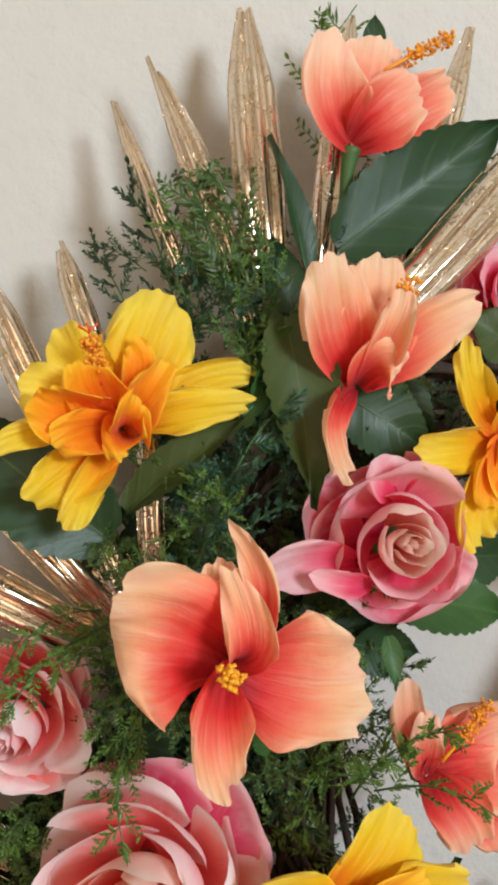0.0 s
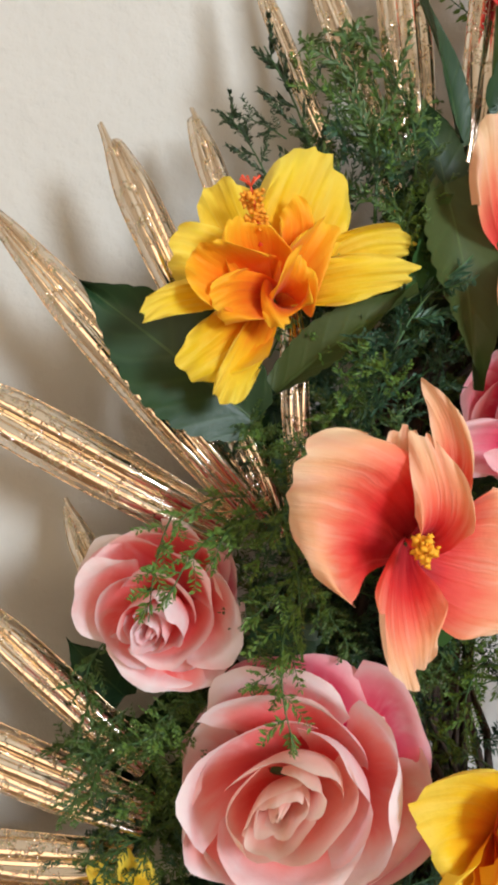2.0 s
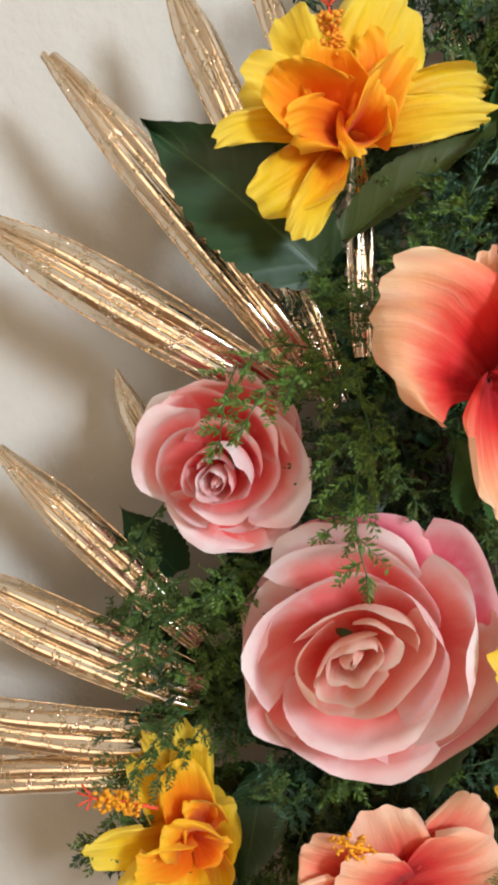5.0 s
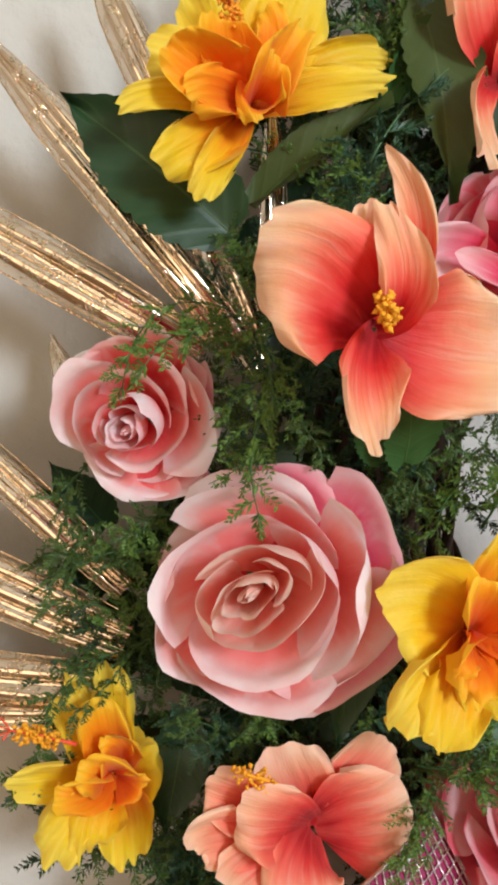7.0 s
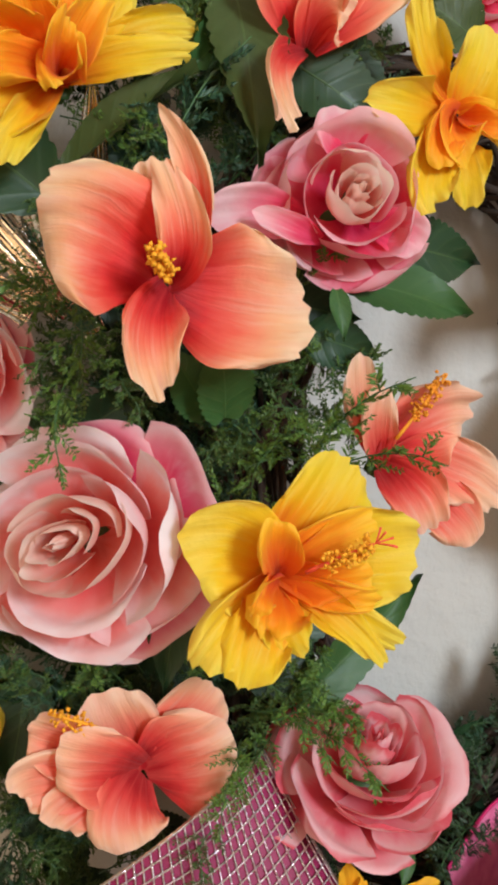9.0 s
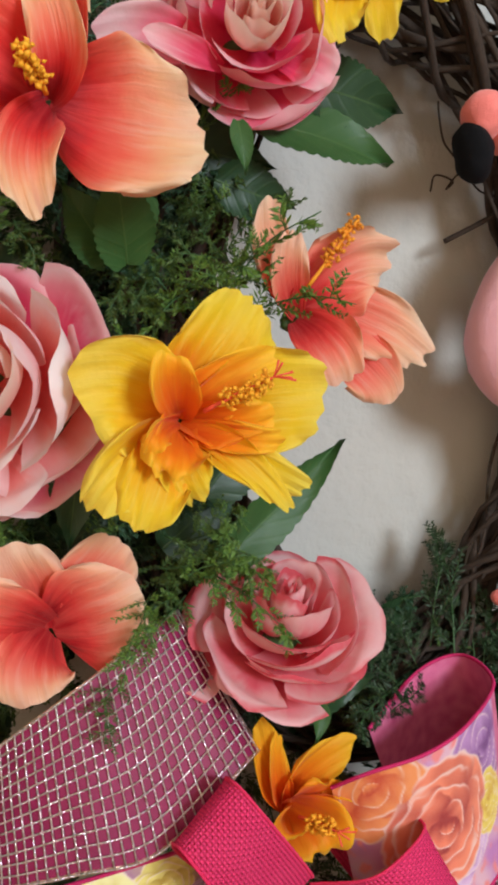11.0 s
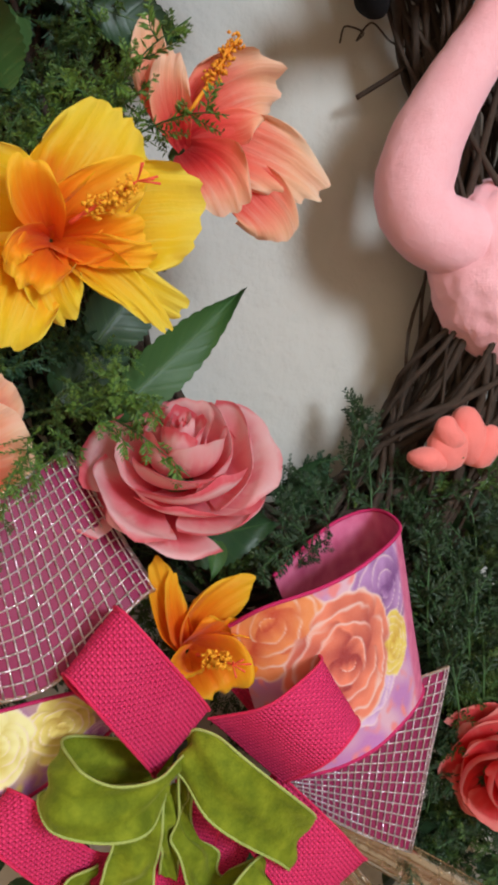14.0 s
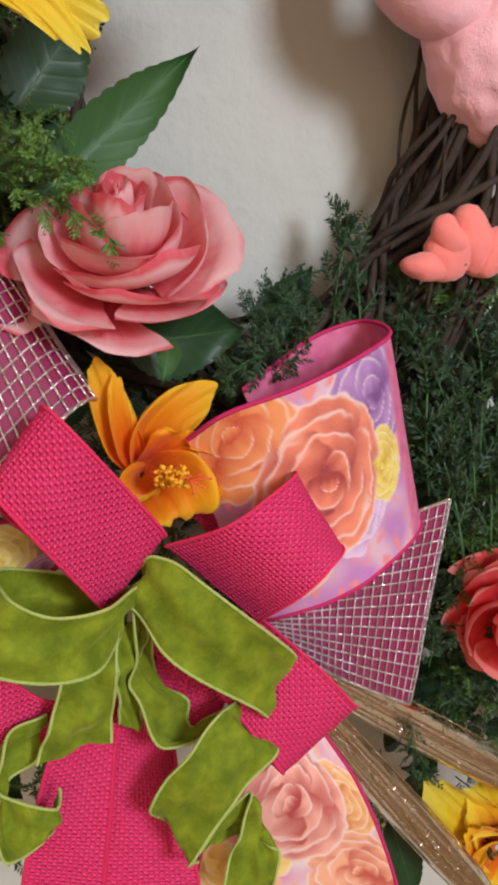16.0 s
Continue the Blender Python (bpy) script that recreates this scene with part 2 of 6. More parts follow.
def woven(name, colour, other, across, along, hem=0.0):
    """Coarse cloth: threads over and under, by the ribbon's own length and width."""
    m, nt, b = material(name, 0.9, 0.0, 0.06)
    u, v = uv_of(nt)
    su = maths(nt, "SINE", maths(nt, "MULTIPLY", u, across))
    sv = maths(nt, "SINE", maths(nt, "MULTIPLY", v, along))
    h = maths(nt, "MULTIPLY", su, sv)
    gap = maths(nt, "MULTIPLY", maths(nt, "ABSOLUTE", su), maths(nt, "ABSOLUTE", sv))
    n, f = noise_at(nt, 50, 4), noise_at(nt, 600, 3)
    col = mixed(nt, n, colour, other)
    col = mixed(nt, maths(nt, "MULTIPLY", maths(nt, "LESS_THAN", gap, 0.38), 0.36), col, tuple(c * 0.35 for c in colour))
    col = mixed(nt, maths(nt, "MULTIPLY", f, 0.14), col, (0.85, 0.16, 0.26))
    wire(nt, col, b.inputs["Base Color"])
    b.inputs["Sheen Weight"].default_value = 0.0
    bump(nt, b, maths(nt, "ADD", maths(nt, "ADD", gap, maths(nt, "MULTIPLY", h, 0.4)), maths(nt, "MULTIPLY", f, 0.4)), 0.8, 0.0016)
    return m


BURLAP = woven("pink_burlap", (0.84, 0.026, 0.145), (0.92, 0.060, 0.20), 2 * math.pi * 200, 2 * math.pi * 200)
BURLAP_HEM = plain("pink_burlap_hem", (0.72, 0.008, 0.085), (0.82, 0.03, 0.13), 0.85, scale=900, relief=0.8)
MAGENTA = plain("magenta_piping", (0.52, 0.004, 0.09), (0.62, 0.012, 0.14), 0.6, scale=900, relief=0.6)
PINK_BACK = plain("pink_net_backing", (0.15, 0.002, 0.032), (0.31, 0.008, 0.085), 0.6, scale=35, relief=0.3)


def velvet_material():
    m, nt, b = material("green_velvet", 0.8, 0.0, 0.2)
    n, f = noise_at(nt, 75, 5, None, 0.65), noise_at(nt, 900, 3)
    col = ramp(nt, n, [(0.32, (0.085, 0.12, 0.003)), (0.5, (0.15, 0.19, 0.007)), (0.68, (0.24, 0.28, 0.015))])
    col = mixed(nt, maths(nt, "MULTIPLY", f, 0.2), col, (0.28, 0.33, 0.03))
    wire(nt, col, b.inputs["Base Color"])
    b.inputs["Sheen Weight"].default_value = 0.35
    b.inputs["Sheen Tint"].default_value = (0.75, 0.85, 0.25, 1)
    b.inputs["Sheen Roughness"].default_value = 0.4
    bump(nt, b, maths(nt, "ADD", n, maths(nt, "MULTIPLY", f, 0.2)), 0.5, 0.0035)
    return m


VELVET = velvet_material()
VELVET_TRIM = plain("light_green_cord", (0.30, 0.38, 0.06), (0.55, 0.62, 0.20), 0.45, scale=1100, relief=0.9)


def glitter_material(name, colour, other, dens=1600.0):
    m, nt, b = material(name, 0.3, 0.85)
    obj = node(nt, "TexCoord").outputs["Object"]
    vo = node(nt, "TexVoronoi", Scale=dens)
    wire(nt, obj, vo.inputs["Vector"])
    col = mixed(nt, noise_at(nt, 300, 3), colour, other)
    col = mixed(nt, 0.25, col, vo.outputs["Color"])
    wire(nt, col, b.inputs["Base Color"])
    # every flake is turned its own way
    geo, off, add, nrm = node(nt, "NewGeometry"), node(nt, "VectorMath", operation="MULTIPLY_ADD"), node(nt, "VectorMath", operation="ADD"), node(nt, "VectorMath", operation="NORMALIZE")
    wire(nt, vo.outputs["Color"], off.inputs[0])
    off.inputs[1].default_value, off.inputs[2].default_value = (1.3, 1.3, 1.3), (-0.65, -0.65, -0.65)
    wire(nt, geo.outputs["Normal"], add.inputs[0])
    wire(nt, off.outputs[0], add.inputs[1])
    wire(nt, add.outputs[0], nrm.inputs[0])
    wire(nt, nrm.outputs[0], b.inputs["Normal"])
    return m


SILVER = glitter_material("silver_glitter_net", (0.78, 0.68, 0.68), (0.92, 0.84, 0.80))
SILVER_GOLD = glitter_material("gold_glitter_edge", (0.75, 0.52, 0.28), (0.85, 0.70, 0.5))


def print_material():
    """Satin printed with watercolour roses; the dyes lie in the colour layer."""
    m, nt, b = material("printed_satin", 0.45, 0.0, 0.4)
    a = node(nt, "Attribute", attribute_name="dye")
    col = mixed(nt, maths(nt, "MULTIPLY", noise_at(nt, 800, 3), 0.12), a.outputs["Color"], (0.9, 0.85, 0.85))
    wire(nt, col, b.inputs["Base Color"])
    bump(nt, b, noise_at(nt, 2500, 2), 0.25, 0.0004)
    return m


PRINT = print_material()


def wall_material(name, colour, other):
    m, nt, b = material(name, 0.88, 0.0, 0.25)
    big, mid, fine = noise_at(nt, 3.0, 4), noise_at(nt, 62, 5, None, 0.5), noise_at(nt, 260, 3)
    wire(nt, mixed(nt, maths(nt, "MULTIPLY_ADD", mid, 0.35, maths(nt, "MULTIPLY", big, 0.65)), colour, other), b.inputs["Base Color"])
    bump(nt, b, maths(nt, "ADD", mid, maths(nt, "MULTIPLY", fine, 0.15)), 0.5, 0.005)
    return m


PLASTER = wall_material("cream_plaster", (0.515, 0.492, 0.455), (0.585, 0.562, 0.525))
ROOM_WALL = wall_material("tan_room_wall", (0.60, 0.51, 0.41), (0.67, 0.58, 0.47))
CEIL = wall_material("white_ceiling_paint", (0.72, 0.68, 0.60), (0.78, 0.74, 0.66))
WOOD = plain("brown_floor_wood", (0.16, 0.085, 0.04), (0.28, 0.16, 0.08), 0.4, scale=12)


def plush_material(name, colour, other, sheen, weight=0.5):
    m, nt, b = material(name, 0.9, 0.0, 0.15)
    n, f = noise_at(nt, 75, 5), noise_at(nt, 900, 3)
    wire(nt, mixed(nt, n, colour, other), b.inputs["Base Color"])
    b.inputs["Sheen Weight"].default_value = weight
    b.inputs["Sheen Tint"].default_value = (*sheen, 1)
    bump(nt, b, maths(nt, "ADD", n, maths(nt, "MULTIPLY", f, 0.35)), 0.6, 0.003)
    return m


PLUSH = plush_material("pink_plush", (0.95, 0.43, 0.49), (0.96, 0.54, 0.60), (1, 0.74, 0.84))
PLUSH_CORAL = plush_material("coral_plush", (0.90, 0.20, 0.18), (0.93, 0.27, 0.24), (1, 0.7, 0.65))
PLUSH_BLACK = plush_material("black_plush", (0.004, 0.004, 0.005), (0.008, 0.008, 0.010), (0.1, 0.1, 0.1), 0.05)
PLUSH_PLUM = plush_material("plum_plush", (0.060, 0.036, 0.050), (0.085, 0.052, 0.070), (0.4, 0.3, 0.35), 0.12)


# ---- mesh helpers ----
def mesh_of(name, verts, faces, uvs=None, smooth=True):
    me = bpy.data.meshes.new(name)
    me.from_pydata([tuple(v) for v in verts], [], faces)
    if uvs is not None:
        layer = me.uv_layers.new(name="UVMap")
        idx = np.zeros(len(me.loops), dtype=np.int32)
        me.loops.foreach_get("vertex_index", idx)
        layer.data.foreach_set("uv", np.asarray(uvs, dtype=np.float32)[idx].ravel())
    if smooth:
        me.polygons.foreach_set("use_smooth", [True] * len(me.polygons))
    me.update()
    return me


def piece(name, me, mat, parent=None, label=""):
    me.materials.append(mat)
    ob = new(name, me)
    ob.parent = parent
    return tagged(ob, label)


def thing(name, place, label, category, group=""):
    ob = new(name)
    ob.location = place
    ob.empty_display_size = 0.01
    return tagged(ob, label, category, group)


def grid_faces(n, m, closed=False):
    """Faces of n rows of m vertices."""
    f = [(i * m + j, i * m + j + 1, (i + 1) * m + j + 1, (i + 1) * m + j) for i in range(n - 1) for j in range(m - 1)]
    if closed:
        f += [(i * m + m - 1, i * m, (i + 1) * m, (i + 1) * m + m - 1) for i in range(n - 1)]
    return f


def spline(points, n):
    """A smooth line through the points, n places along it."""
    p = np.array(points, dtype=float)
    p = np.vstack([2 * p[0] - p[1], p, 2 * p[-1] - p[-2]])
    out = []
    for k in np.linspace(0, len(p) - 3 - 1e-6, n):
        i = int(k)
        t = k - i
        a, b, c, d = p[i:i + 4]
        out.append(0.5 * (2 * b + (c - a) * t + (2 * a - 5 * b + 4 * c - d) * t * t + (3 * b - a - 3 * c + d) * t ** 3))
    return np.array(out)


def unit(v):
    return v / (np.linalg.norm(v, axis=-1, keepdims=True) + 1e-12)


def tube(line, radii, sides=6, caps=True):
    """Vertices and faces of a round rod along a line."""
    line = np.asarray(line, dtype=float)
    r = np.broadcast_to(np.asarray(radii, dtype=float), (len(line),))
    tan = unit(np.gradient(line, axis=0))
    ref = np.array([0.13, 0.31, 0.94]) if abs(tan[0][2]) < 0.8 else np.array([0.94, 0.2, 0.1])
    s = unit(np.cross(tan, ref))
    q = np.cross(tan, s)
    a = np.linspace(0, 2 * math.pi, sides, endpoint=False)
    v = line[:, None] + r[:, None, None] * (np.cos(a)[None, :, None] * s[:, None] + np.sin(a)[None, :, None] * q[:, None])
    f = grid_faces(len(line), sides, True)
    if caps:
        f += [tuple(range(sides))[::-1], tuple(range((len(line) - 1) * sides, len(line) * sides))]
    return v.reshape(-1, 3), f


class Pile:
    """Gathers pieces that become one mesh."""
    def __init__(self):
        self.v, self.f, self.n = [], [], 0

    def add(self, v, f):
        self.v.append(np.asarray(v, dtype=float))
        self.f += [tuple(i + self.n for i in q) for q in f]
        self.n += len(v)

    def mesh(self, name, smooth=True):
        return mesh_of(name, np.vstack(self.v), self.f, None, smooth)


CM = 0.01


# ---- the room ----
def slab(name, lo, hi, mat, label):
    bm = bmesh.new()
    bmesh.ops.create_cube(bm, size=1.0)
    for v in bm.verts:
        v.co = [lo[i] + (v.co[i] + 0.5) * (hi[i] - lo[i]) for i in range(3)]
    me = bpy.data.meshes.new(name)
    bm.to_mesh(me)
    bm.free()
    return tagged(piece(name, me, mat), label, "", "", "structure")


slab("wall_north", (-2.8, WALL_Y, -0.02), (3.4, WALL_Y + 0.12, 4.02), PLASTER, "cream textured plaster wall behind the wreath")
slab("wall_south", (-2.8, -3.52, 0), (3.4, -3.4, 4.0), ROOM_WALL, "plain tan painted room wall")
slab("wall_west", (-2.92, -3.52, 0), (-2.8, WALL_Y + 0.12, 4.0), ROOM_WALL, "plain tan painted room wall")
slab("wall_east", (3.4, -3.52, 0), (3.52, WALL_Y + 0.12, 4.0), ROOM_WALL, "plain tan painted room wall")
slab("floor", (-2.92, -3.52, -0.12), (3.52, WALL_Y + 0.12, -0.02), WOOD, "brown wooden floor")
slab("ceiling", (-2.92, -3.52, 4.02), (3.52, WALL_Y + 0.12, 4.12), CEIL, "plain off-white ceiling")


# ---- flowers ----
def petal_mesh(base, mid, tip, width, normal=(0, -1, 0), cup=0.15, ruffle=0.1, seed=0, twist=0.0, neck=0.34, nu=27, nv=22):
    """A silk petal along a bent midrib, a fan from a narrow base to a broad, lobed and pleated rim; centimetres."""
    b, m, t = (np.array(p, dtype=float) for p in (base, mid, tip))
    ctrl = 2 * m - 0.5 * (b + t)
    rng = random.Random(seed)
    ph = [rng.uniform(0, 6.3) for _ in range(8)]
    fr = rng.uniform(4.5, 6.5)
    lobes = rng.uniform(4.2, 6.2) * min(1.25, max(0.55, width / 5.5))
    uu, vv = np.meshgrid(np.sin(np.linspace(-1, 1, nu) * math.pi / 2), np.linspace(0, 1, nv))
    warp = uu + 0.10 * np.sin(3.1 * uu + ph[5])
    # rounded end, waved in uneven lobes
    lobe = (0.5 + 0.5 * np.cos(lobes * warp * math.pi + 2 * ph[4])) ** 0.7
    dome = 0.52
    bowl = 1 - np.clip(1 - np.abs(uu) ** 2.2, 0, 1) ** (1 / 2.2)
    ve = vv * (1 - dome * bowl * vv + ((0.03 + 0.20 * ruffle) * (lobe - 0.6) * 0.7 + 0.005 * np.sin(17 * warp + ph[1]) + 0.03 * np.sin(2.3 * uu + ph[6])) * vv ** 3)
    k = ve[..., None]
    line = (1 - k) ** 2 * b + 2 * k * (1 - k) * ctrl + k * k * t
    tan = unit(2 * (1 - k) * (ctrl - b) + 2 * k * (t - ctrl))
    side = unit(np.cross(tan, np.array(normal, dtype=float)))
    nor = unit(np.cross(side, tan))
    w = width / 2 * (neck + (1 - neck) * np.sin(math.pi / 2 * np.minimum(1, vv / 0.60)) ** 0.85) 
    w = w * (1 + 0.05 * np.sin(fr * vv + ph[2] + np.sign(uu)) * np.abs(uu))
    edge = np.maximum(np.abs(uu) ** 3, np.clip((vv - 0.55) / 0.45, 0, 1) ** 1.5)
    rip = np.sin(fr * vv + ph[0] + 1.6 * uu) * np.abs(uu) + 0.8 * np.sin(4 * warp + ph[2])
    rim = np.clip((vv - 0.5) / 0.5, 0, 1) ** 2
    lift = cup * width * (uu ** 2 - 0.35) * np.sin(math.pi * np.clip(vv * 0.8 + 0.08, 0, 1)) + ruffle * width * 0.6 * rip * edge
    # the outer rim rolls back, lobe by lobe; pleats run from the rim towards the throat
    lift = lift - 0.13 * width * rim * (0.7 + 0.6 * math.sin(ph[3])) * (1 - 0.4 * uu ** 2)
    pleat = np.cos(2 * (lobes * warp * math.pi / 2 + ph[4]))
    lift = lift + (0.014 + 0.13 * ruffle) * width * pleat * (0.55 + 0.45 * np.sin(2.7 * uu + ph[6])) * vv ** 1.9 + ruffle * width * 0.34 * np.sin(13 * warp + ph[7] + 2 * vv) * rim + ruffle * width * 0.25 * np.sin(16 * vv + ph[0] + 3 * np.sign(uu)) * np.abs(uu) ** 4 * vv
    crease = 0.013 * width * np.sin(uu * 19 + ph[3] + 1.2 * np.sin(3 * vv + ph[5])) * np.sin(math.pi * vv ** 0.8)
    ca, sa = np.cos(twist * vv)[..., None], np.sin(twist * vv)[..., None]
    P = line + (side * ca + nor * sa) * (w * uu)[..., None] + (nor * ca - side * sa) * (lift + crease)[..., None]
    uv = np.stack([uu, vv], -1).reshape(-1, 2)
    return mesh_of("petal", P.reshape(-1, 3) * CM, grid_faces(nv, nu), uv)


def stamen(parent, base, tip, anthers, seed, red_tip=False, size=0.22, count=95):
    """The pollen column: a bent rod with many small grains on its outer two thirds."""
    rng = random.Random(seed)
    b, t = np.array(base, dtype=float), np.array(tip, dtype=float)
    line = spline([b, (b + t) / 2 + np.array([0.05, -0.06, 0.08]), t], 9) * CM
    col = piece("stamen", mesh_of("stamen", *tube(line, np.linspace(0.13, 0.07, 9) * CM, 7)), STIGMA if red_tip else anthers, parent, "pollen column")
    pile, ln = Pile(), float(np.linalg.norm(t - b))
    d = unit(t - b)
    s1 = unit(np.cross(d, [0.3, 0.5, 0.8]))
    s2 = np.cross(d, s1)
    for i in range(count):
        k = rng.uniform(0.32, 1.0)
        a = rng.uniform(0, 6.28)
        r = rng.uniform(0.15, 0.62) * min(1.0, ln / 3.0 + 0.35)
        c = b + (t - b) * k + (s1 * math.cos(a) + s2 * math.sin(a)) * r
        root = b + (t - b) * (k - 0.03)
        pile.add(*tube(np.array([root, c]) * CM, 0.018 * CM, 3, False))
        g = size * rng.uniform(0.4, 0.75)
        o = [(1, 0, 0), (-1, 0, 0), (0, 1, 0), (0, -1, 0), (0, 0, 1), (0, 0, -1)]
        ax = [np.array([rng.uniform(-1, 1) for _ in range(3)]) for _ in range(2)]
        e1 = unit(ax[0]); e2 = unit(np.cross(e1, ax[1])); e3 = np.cross(e1, e2)
        pv = [(c + g * (q[0] * e1 * 1.3 + q[1] * e2 * 0.8 + q[2] * e3)) * CM for q in o]
        pile.add(pv, [(0, 2, 4), (2, 1, 4), (1, 3, 4), (3, 0, 4), (2, 0, 5), (1, 2, 5), (3, 1, 5), (0, 3, 5)])
    piece("pollen", pile.mesh("pollen"), anthers, col, "tiny orange and yellow pollen grains")
    if red_tip:
        pile = Pile()
        for i in range(5):
            a = i * 1.2566 + rng.uniform(-0.3, 0.3)
            e = t + d * rng.uniform(0.6, 1.2) + (s1 * math.cos(a) + s2 * math.sin(a)) * rng.uniform(0.4, 0.8)
            pile.add(*tube(spline([t - d * 0.2, t + d * 0.25, e], 5) * CM, np.array([0.05, 0.045, 0.04, 0.05, 0.075]) * CM, 5))
        piece("stigma", pile.mesh("stigma"), STIGMA, col, "red five-armed stigma")


def hibiscus(name, label, place, petals, mat, column, inner=(), inner_mat=None, anthers=None, red_tip=False, calyx=None, seed=1, grains=95, grain=0.26, group="hibiscus flowers"):
    """petals: rows of mid (3), tip (3), width, cup, ruffle, twist in centimetres from the throat."""
    f = thing(name, place, label, "flower", group)
    for k, (rows, mt) in enumerate(((petals, mat), (inner, inner_mat))):
        for i, (mid, tip, w, cup, ruf, tw) in enumerate(rows):
            piece("petal" if k == 0 else "inner_petal", petal_mesh((0.02 * mid[0], 0.02 * mid[1] + 0.03 * i, 0.02 * mid[2]), mid, tip, w, cup=cup, ruffle=ruf, twist=tw, seed=seed * 31 + i + 7 * k), mt, f)
    if column:
        stamen(f, column[0], column[1], anthers or ANTHER_Y, seed, red_tip, grain, grains)
    # the green cup and a short stem behind the throat
    cb = np.array(calyx if calyx else (0, 2.6, -0.6), dtype=float)
    c0 = 0.04 if calyx else 0.42
    line = spline([cb * c0, cb * (c0 + 0.13), cb * 0.7, cb], 8) * CM
    piece("calyx", mesh_of("calyx", *tube(line, np.array([0.55, 0.72, 0.66, 0.55, 0.42, 0.32, 0.26, 0.24]) * CM, 8)), LEAF_MID, f, "green cup and stem")
    return f


ROSE_RINGS = [  # count, belly, rim radius, rim height, half spread, lip
    (3, 0.07, 0.02, 0.62, 1.9, 0.0), (3, 0.14, 0.10, 0.65, 1.6, 0.03), (3, 0.23, 0.19, 0.64, 1.35, 0.05), (3, 0.40, 0.31, 0.60, 1.35, 0.09),
    (3, 0.60, 0.52, 0.46, 1.25, 0.14), (4, 0.76, 0.73, 0.24, 1.05, 0.19), (5, 0.86, 0.90, -0.04, 0.90, 0.18), (5, 0.88, 0.96, -0.28, 0.85, 0.12)]


def rose(name, label, place, facing, radius, mat, seed=1, open_=1.0, heart=None, skew=(0.0, 0.0), group="roses", flat=1.0, oval=(1.0, 0.0), outer=None):
    """A cabbage rose: inner petals close over the heart like shells, the outer ones open and roll back."""
    rng = random.Random(seed)
    f = thing(name, place, label, "flower", group)
    ax = Vector((facing[0], facing[1], facing[2])).normalized()
    f.rotation_mode = "QUATERNION"
    f.rotation_quaternion = ax.to_track_quat("Z", "Y")
    R = radius
    nu, nv = 19, 16
    uu, ss = np.meshgrid(np.linspace(-1, 1, nu), np.linspace(0, 1, nv))
    off = rng.uniform(0, 6.28)
    for ri, (count, belly, rr, hh, spread, lip) in enumerate(ROSE_RINGS):
        off += math.pi / count + rng.uniform(-0.25, 0.25)
        for i in range(count):
            phi = off + i * 2 * math.pi / count + rng.uniform(-0.15, 0.15)
            k = rng.uniform(0.9, 1.1)
            rb, r1 = belly * R * k, rr * R * k * (open_ if ri > 5 else 1)
            h1 = (hh * flat + rng.uniform(-0.12, 0.12) * min(1.0, 2 * rr)) * R
            low = -(0.05 + 0.06 * ri) * R
            pa, pb, pc = (rng.uniform(0, 6.28) for _ in range(3))
            # the top edge: round, a soft point in the middle or a notch beside it
            top = 1 - 0.30 * np.abs(uu) ** 2.8 + 0.035 * np.cos(2.2 * uu + pa) + 0.026 * np.sin(7 * uu + pb) + 0.014 * np.sin(15 * uu + pc)
            s = ss * top
            c1r, c1h = rb * 1.30, low + 0.45 * (h1 - low)
            rad = (1 - s) ** 2 * 0.15 * rb + 2 * s * (1 - s) * c1r + s * s * r1
            hgt = (1 - s) ** 2 * low + 2 * s * (1 - s) * c1h + s * s * h1
            over = np.clip((s - 0.70) / 0.30, 0, 1.2) ** 2
            roll = lip * R * (0.55 + 0.8 * np.abs(uu) ** 2 + 0.45 * math.sin(pa) + 0.35 * np.sin(2.6 * uu + pc))
            rad = rad + over * roll
            hgt = hgt - over * np.abs(roll) * (0.25 + 0.06 * ri)
            # one side tucks under its neighbour, and soft dents run down the cloth
            rad = rad * (1 + (0.09 + 0.04 * math.sin(3 * pb)) * uu) + 0.034 * R * np.sin(2.4 * uu + 3 * ss + pb) * ss * min(1, rr * 2) + 0.008 * R * np.sin(8 * uu + pc) * ss
            ang = phi + uu * spread * (0.40 + 0.60 * np.sin(math.pi / 2 * np.clip(ss * 1.4, 0, 1)))
            lean = [rng.uniform(-0.09, 0.09) * min(1.0, 2.5 * rr) for _ in range(4)]
            near = max(0.0, 1 - ri / 6)
            cx, cy = (skew[0] * near + lean[0]) * R, (skew[1] * near + lean[1]) * R
            wob = 2.0 * (lean[2] * rad * np.cos(ang) + lean[3] * rad * np.sin(ang)) + 0.02 * R * np.sin(5 * uu + pa) * over
            ex, ey = math.cos(oval[1]), math.sin(oval[1])
            px, py = rad * np.cos(ang), rad * np.sin(ang)
            far = (px * ex + py * ey) * (oval[0] - 1) * near
            P = np.stack([cx + px + far * ex, cy + py + far * ey, hgt + wob], -1).reshape(-1, 3) * CM
            uv = np.stack([uu, ss], -1).reshape(-1, 2)
            piece("petal", mesh_of("petal", P, grid_faces(nv, nu), uv), outer if outer and ri > 6 else heart if heart and ri < 4 else mat, f)
    line = np.array([(0, 0, -0.25), (0, 0, -0.55), (0, 0, -0.75), (0, 0, -1.1)]) * R * CM
    piece("calyx", mesh_of("calyx", *tube(line, np.array([0.25, 0.32, 0.2, 0.07]) * R * CM, 9)), LEAF_MID, f, "green cup under the petals")
    return f


